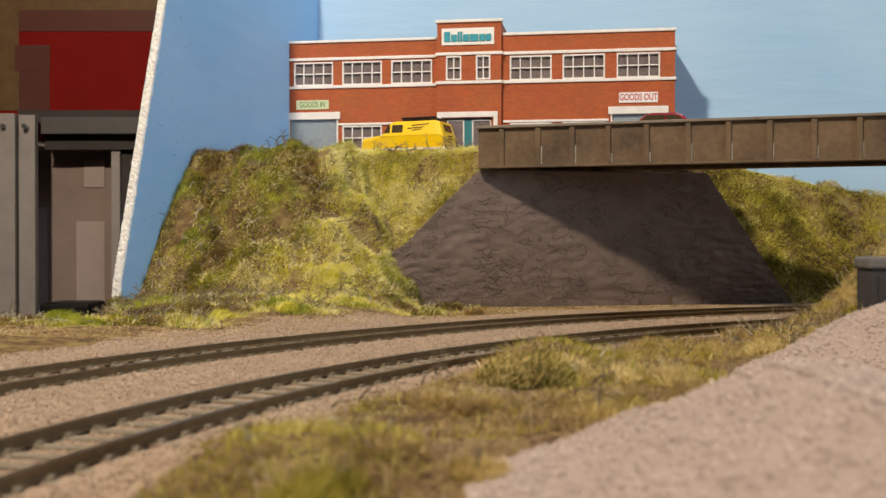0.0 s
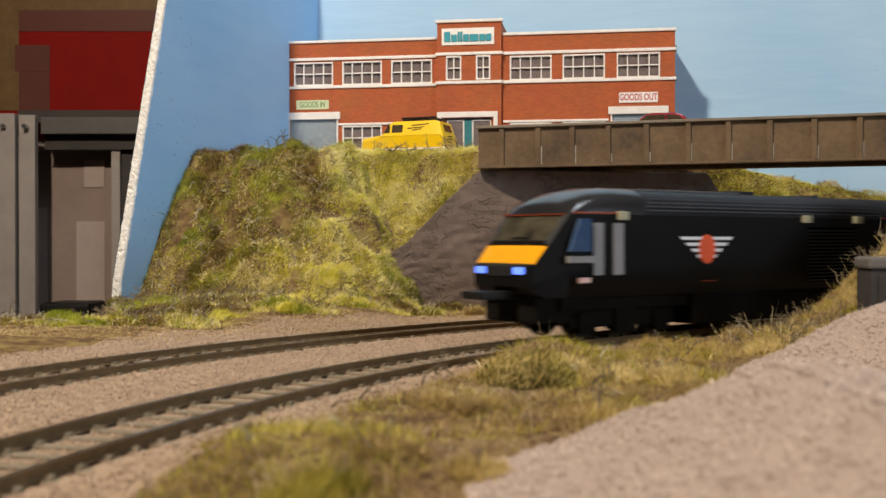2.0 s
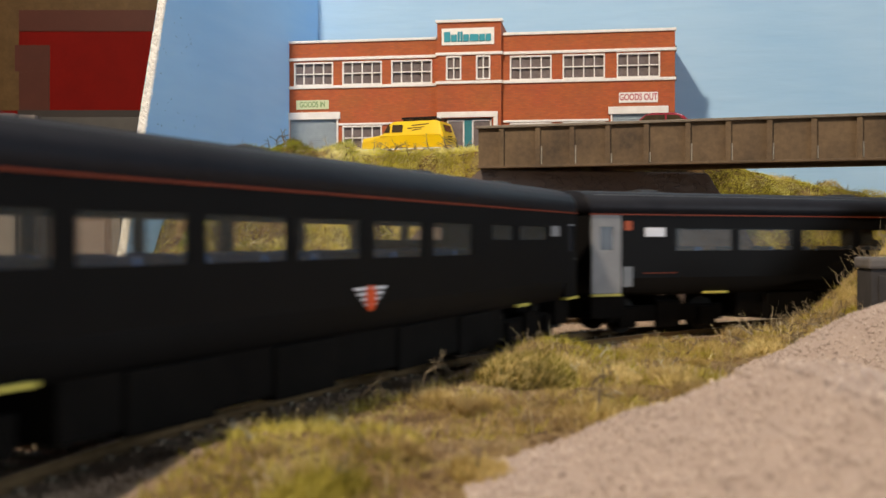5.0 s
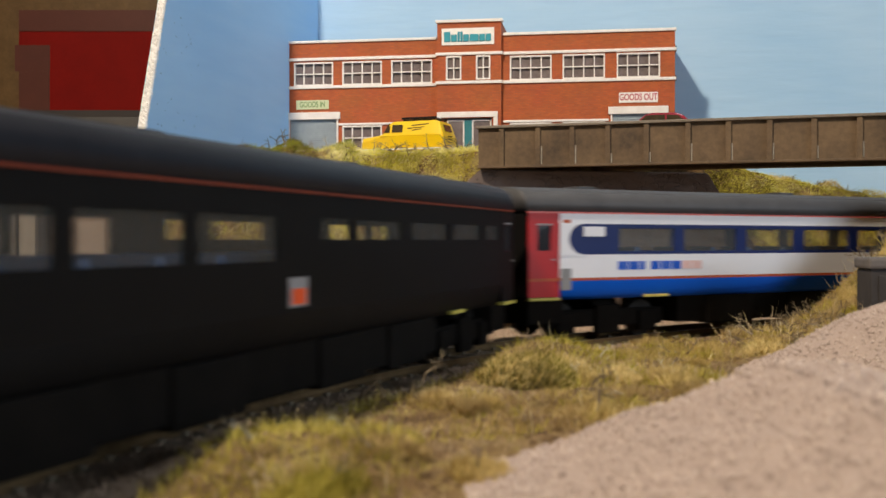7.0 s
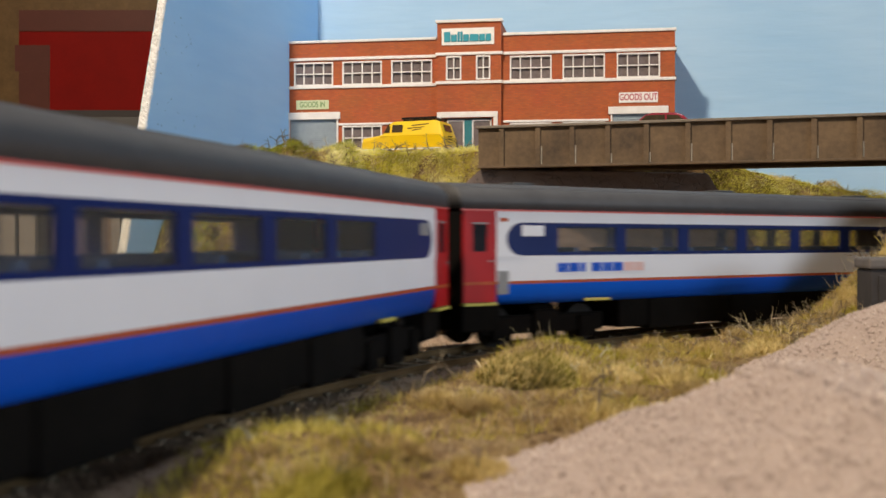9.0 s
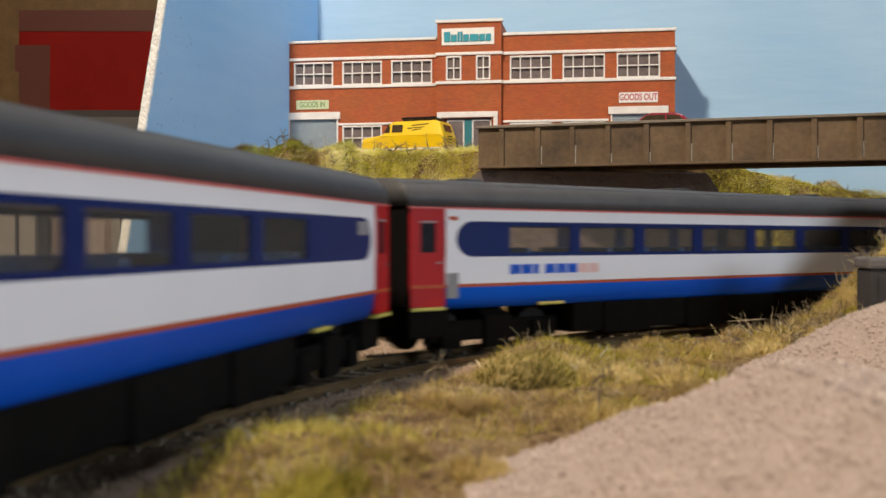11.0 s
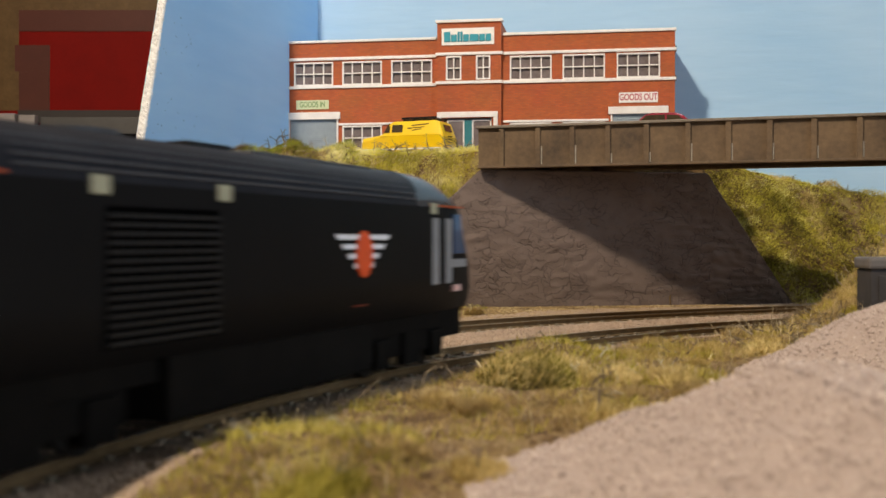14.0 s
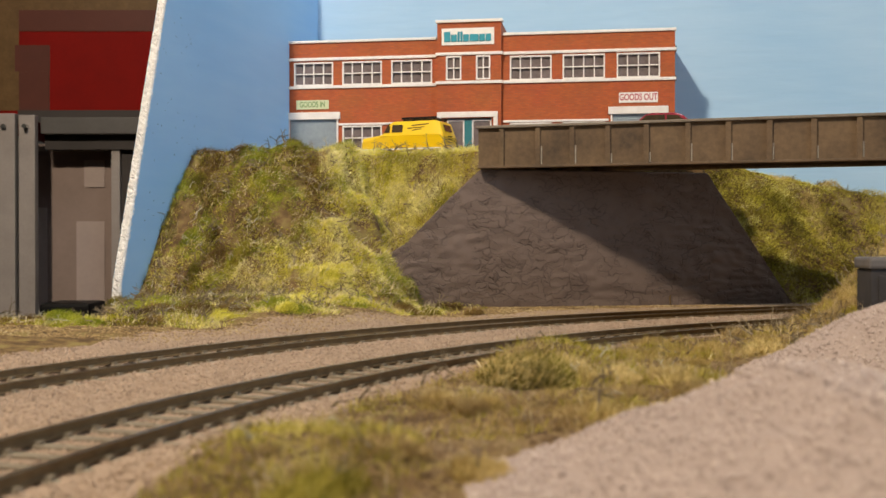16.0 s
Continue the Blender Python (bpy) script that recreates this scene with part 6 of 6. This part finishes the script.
        for xa, xb in ((x0 + 0.0225, x0 + 0.046), (x1 - 0.043, x1 - 0.001)):
            P("red_line", box(xa, xb, y - 0.0005, y + 0.0001, 0.0412, 0.0416), M["torange"])
        for xx in (x0 + 0.0435, 0.0233, 0.0557):
            P("roof_lug", box(xx - 0.0021, xx + 0.0021, y - 0.0016, y + 0.0002, 0.0392, 0.0420, 0.0002), M["cream"], "pale square roof lug")
        emblem(t, -0.0320, 0.0298, 0.0138, sy)
        P("red_line", box(-0.034, -0.027, y - 0.0003, y + 0.0001, 0.0182, 0.0185), M["dimline"])
        g = put("louvre_grille", None, t, label="black louvred radiator grille")
        # Flat plate: the shade between the slats is put into its near-black colour.
        part("recess", box(0.0250, 0.0545, y - 0.0003, y + 0.00008, 0.0166, 0.0376), M["recess"], g, "near-black plate painting the shade between the louvres")
        for i in range(15):
            z = 0.0170 + i * 0.00135
            part("slat", box(0.0250, 0.0545, min(y, y + sy * 0.0005), max(y, y + sy * 0.0005), z, z + 0.00065), M["louvre"], g)
        for i in range(4):
            z = 0.0424 + i * 0.0013
            yy = sy * (HW * (1 - (0.0, 0.02, 0.055, 0.11)[i]))
            part("roof_strake", box(x0 + 0.055, x1 - 0.044, yy - 0.0004, yy + 0.0003, z, z + 0.0004), M["roof"], t)
    part("wiper", box(x0 + 0.0150, x0 + 0.0156, -0.004, 0.004, 0.0330, 0.0336), M["dark"], t)
    part("roof_hatch", box(x0 + 0.06, x0 + 0.115, -0.008, 0.008, 0.0490, 0.0503, 0.0006), M["roof"], t)
    part("roof_fan", cyl((x1 - 0.075, 0, 0.0490), (x1 - 0.075, 0, 0.0502), 0.0085, 24), M["roof"], t)
    part("exhaust", box(-0.003, 0.012, -0.003, 0.003, 0.0495, 0.0512, 0.0005), M["dark"], t)
    part("coupling", box(x0 - 0.0050, x0 + 0.018, -0.0050, 0.0050, 0.0138, 0.0164, 0.0006), M["dark"], t, "black moulded coupling bar")
    part("valance", box(x0 + 0.0105, x0 + 0.034, -0.0130, 0.0130, 0.0060, 0.0160, 0.0012), M["under"], t)
    part("coupling", box(x1, x1 + 0.0085, -0.0018, 0.0018, 0.0085, 0.0105, 0.0004), M["dark"], t)
    part("gangway", box(x1 - 0.0004, x1 + 0.0055, -0.0075, 0.0075, 0.0165, 0.0430, 0.001), M["dark"], t)
    bm = box(-0.038, 0.038, -HW + 0.0008, HW - 0.0008, 0.0034, 0.0145, 0.0008)
    part("fuel_tank", bm, M["under"], t)
    part("underframe", box(x0 + 0.02, x1 - 0.004, -HW + 0.003, HW - 0.003, 0.0100, 0.0145), M["under"], t)
    for x in (-PLEN * 0.29, PLEN * 0.29):
        bogie(t, x, 0.0066, 0.0330)
    return t


# Paler than the roof: light along the ribs is put into this colour.
M["roofrib"] = mk("roof_rib_lit", (0.19, 0.185, 0.185), (0.13, 0.127, 0.13), 0.6, specular=0.3)
# Louvres: shaded gaps and lit slats are set by these two colours.
M["recess"] = mk("louvre_gap_shade", (0.0012, 0.0012, 0.0012), None, 0.9, specular=0.02)
M["louvre"] = mk("louvre_slat", (0.011, 0.0105, 0.0105), (0.015, 0.014, 0.014), 0.5, specular=0.15)
M["dimline"] = mk("dull_red_line", (0.20, 0.045, 0.022), (0.16, 0.035, 0.02), 0.5, specular=0.1)
M["pinkbar"] = mk("pale_pink", (0.80, 0.46, 0.42), (0.76, 0.52, 0.48), 0.5)
M["pinkline"] = mk("pink_red_line", (0.62, 0.12, 0.11), None, 0.5)
M["cream"] = mk("cream_lug", (0.42, 0.40, 0.27), (0.36, 0.34, 0.23), 0.6)

ground()
room()
backdrop()
building()
bridge()
track(0.0, "single line of model rails on brown sleepers in pale ballast")
track(GAP_TRACKS, "second line of model rails on brown sleepers beside the bank")
heap()
van()
car()
relay_box()
stand()
vegetation()

cars = [
    power_car("black diesel power car with sloping yellow-fronted cab, leading"),
    coach("coach", "black passenger coach with amber end door", "black"),
    coach("coach", "black buffet coach with pale end door", "buffet"),
    coach("coach", "white and blue passenger coach with red doors", "white"),
    coach("coach", "white and blue passenger coach with red doors", "white"),
    coach("rear_coach", "white and blue passenger coach with white rear end", "white"),
    power_car("black diesel power car trailing, cab to the rear"),
]

# how far the train's front car has come along the line, every half second
GONE = [-0.542, -0.4564, -0.3707, -0.2853, -0.1979, -0.1127, -0.0231, 0.0604, 0.1492, 0.237, 0.3242, 0.4112, 0.4984, 0.5859, 0.6757, 0.7665, 0.8546,
        0.9387, 1.0268, 1.1147, 1.2009, 1.2866, 1.3728, 1.4605, 1.5495, 1.634, 1.7232, 1.8081, 1.8927, 1.9781, 2.0639, 2.1495, 2.2352]


def gone(t):
    i = min(int(t // 0.5), len(GONE) - 2)
    u = t / 0.5 - i
    g = lambda j: GONE[j] if 0 <= j < len(GONE) else (2 * GONE[0] - GONE[1] if j < 0 else 2 * GONE[-1] - GONE[-2])
    a, b, c, d = g(i - 1), g(i), g(i + 1), g(i + 2)
    return b + 0.5 * u * (c - a + u * (2 * a - 5 * b + 4 * c - d + u * (3 * (b - c) + d - a)))


def motions():
    places = [0.0, PLEN / 2 + GAP + CLEN / 2]
    for _ in range(4):
        places.append(places[-1] + CLEN + GAP)
    places.append(places[-1] + CLEN / 2 + GAP + PLEN / 2)
    places[5] += 0.003        # the last coach is coupled close to the rear power car
    for i, (ob, p) in enumerate(zip(cars, places)):
        reach = PLEN * 0.29 if i in (0, 6) else CLEN * 0.345
        rows = []
        for k in range(65):
            t = k * 0.25
            s = p - gone(t)
            ax, ay, _ = on_line(s - reach)
            bx, by, _ = on_line(s + reach)
            rz = math.degrees(math.atan2(by - ay, bx - ax)) + (180 if i == 6 else 0)
            rows.append((t, pose((ax + bx) / 2, (ay + by) / 2, 0, 0, 0, rz)))
        walk(ob, rows)


motions()
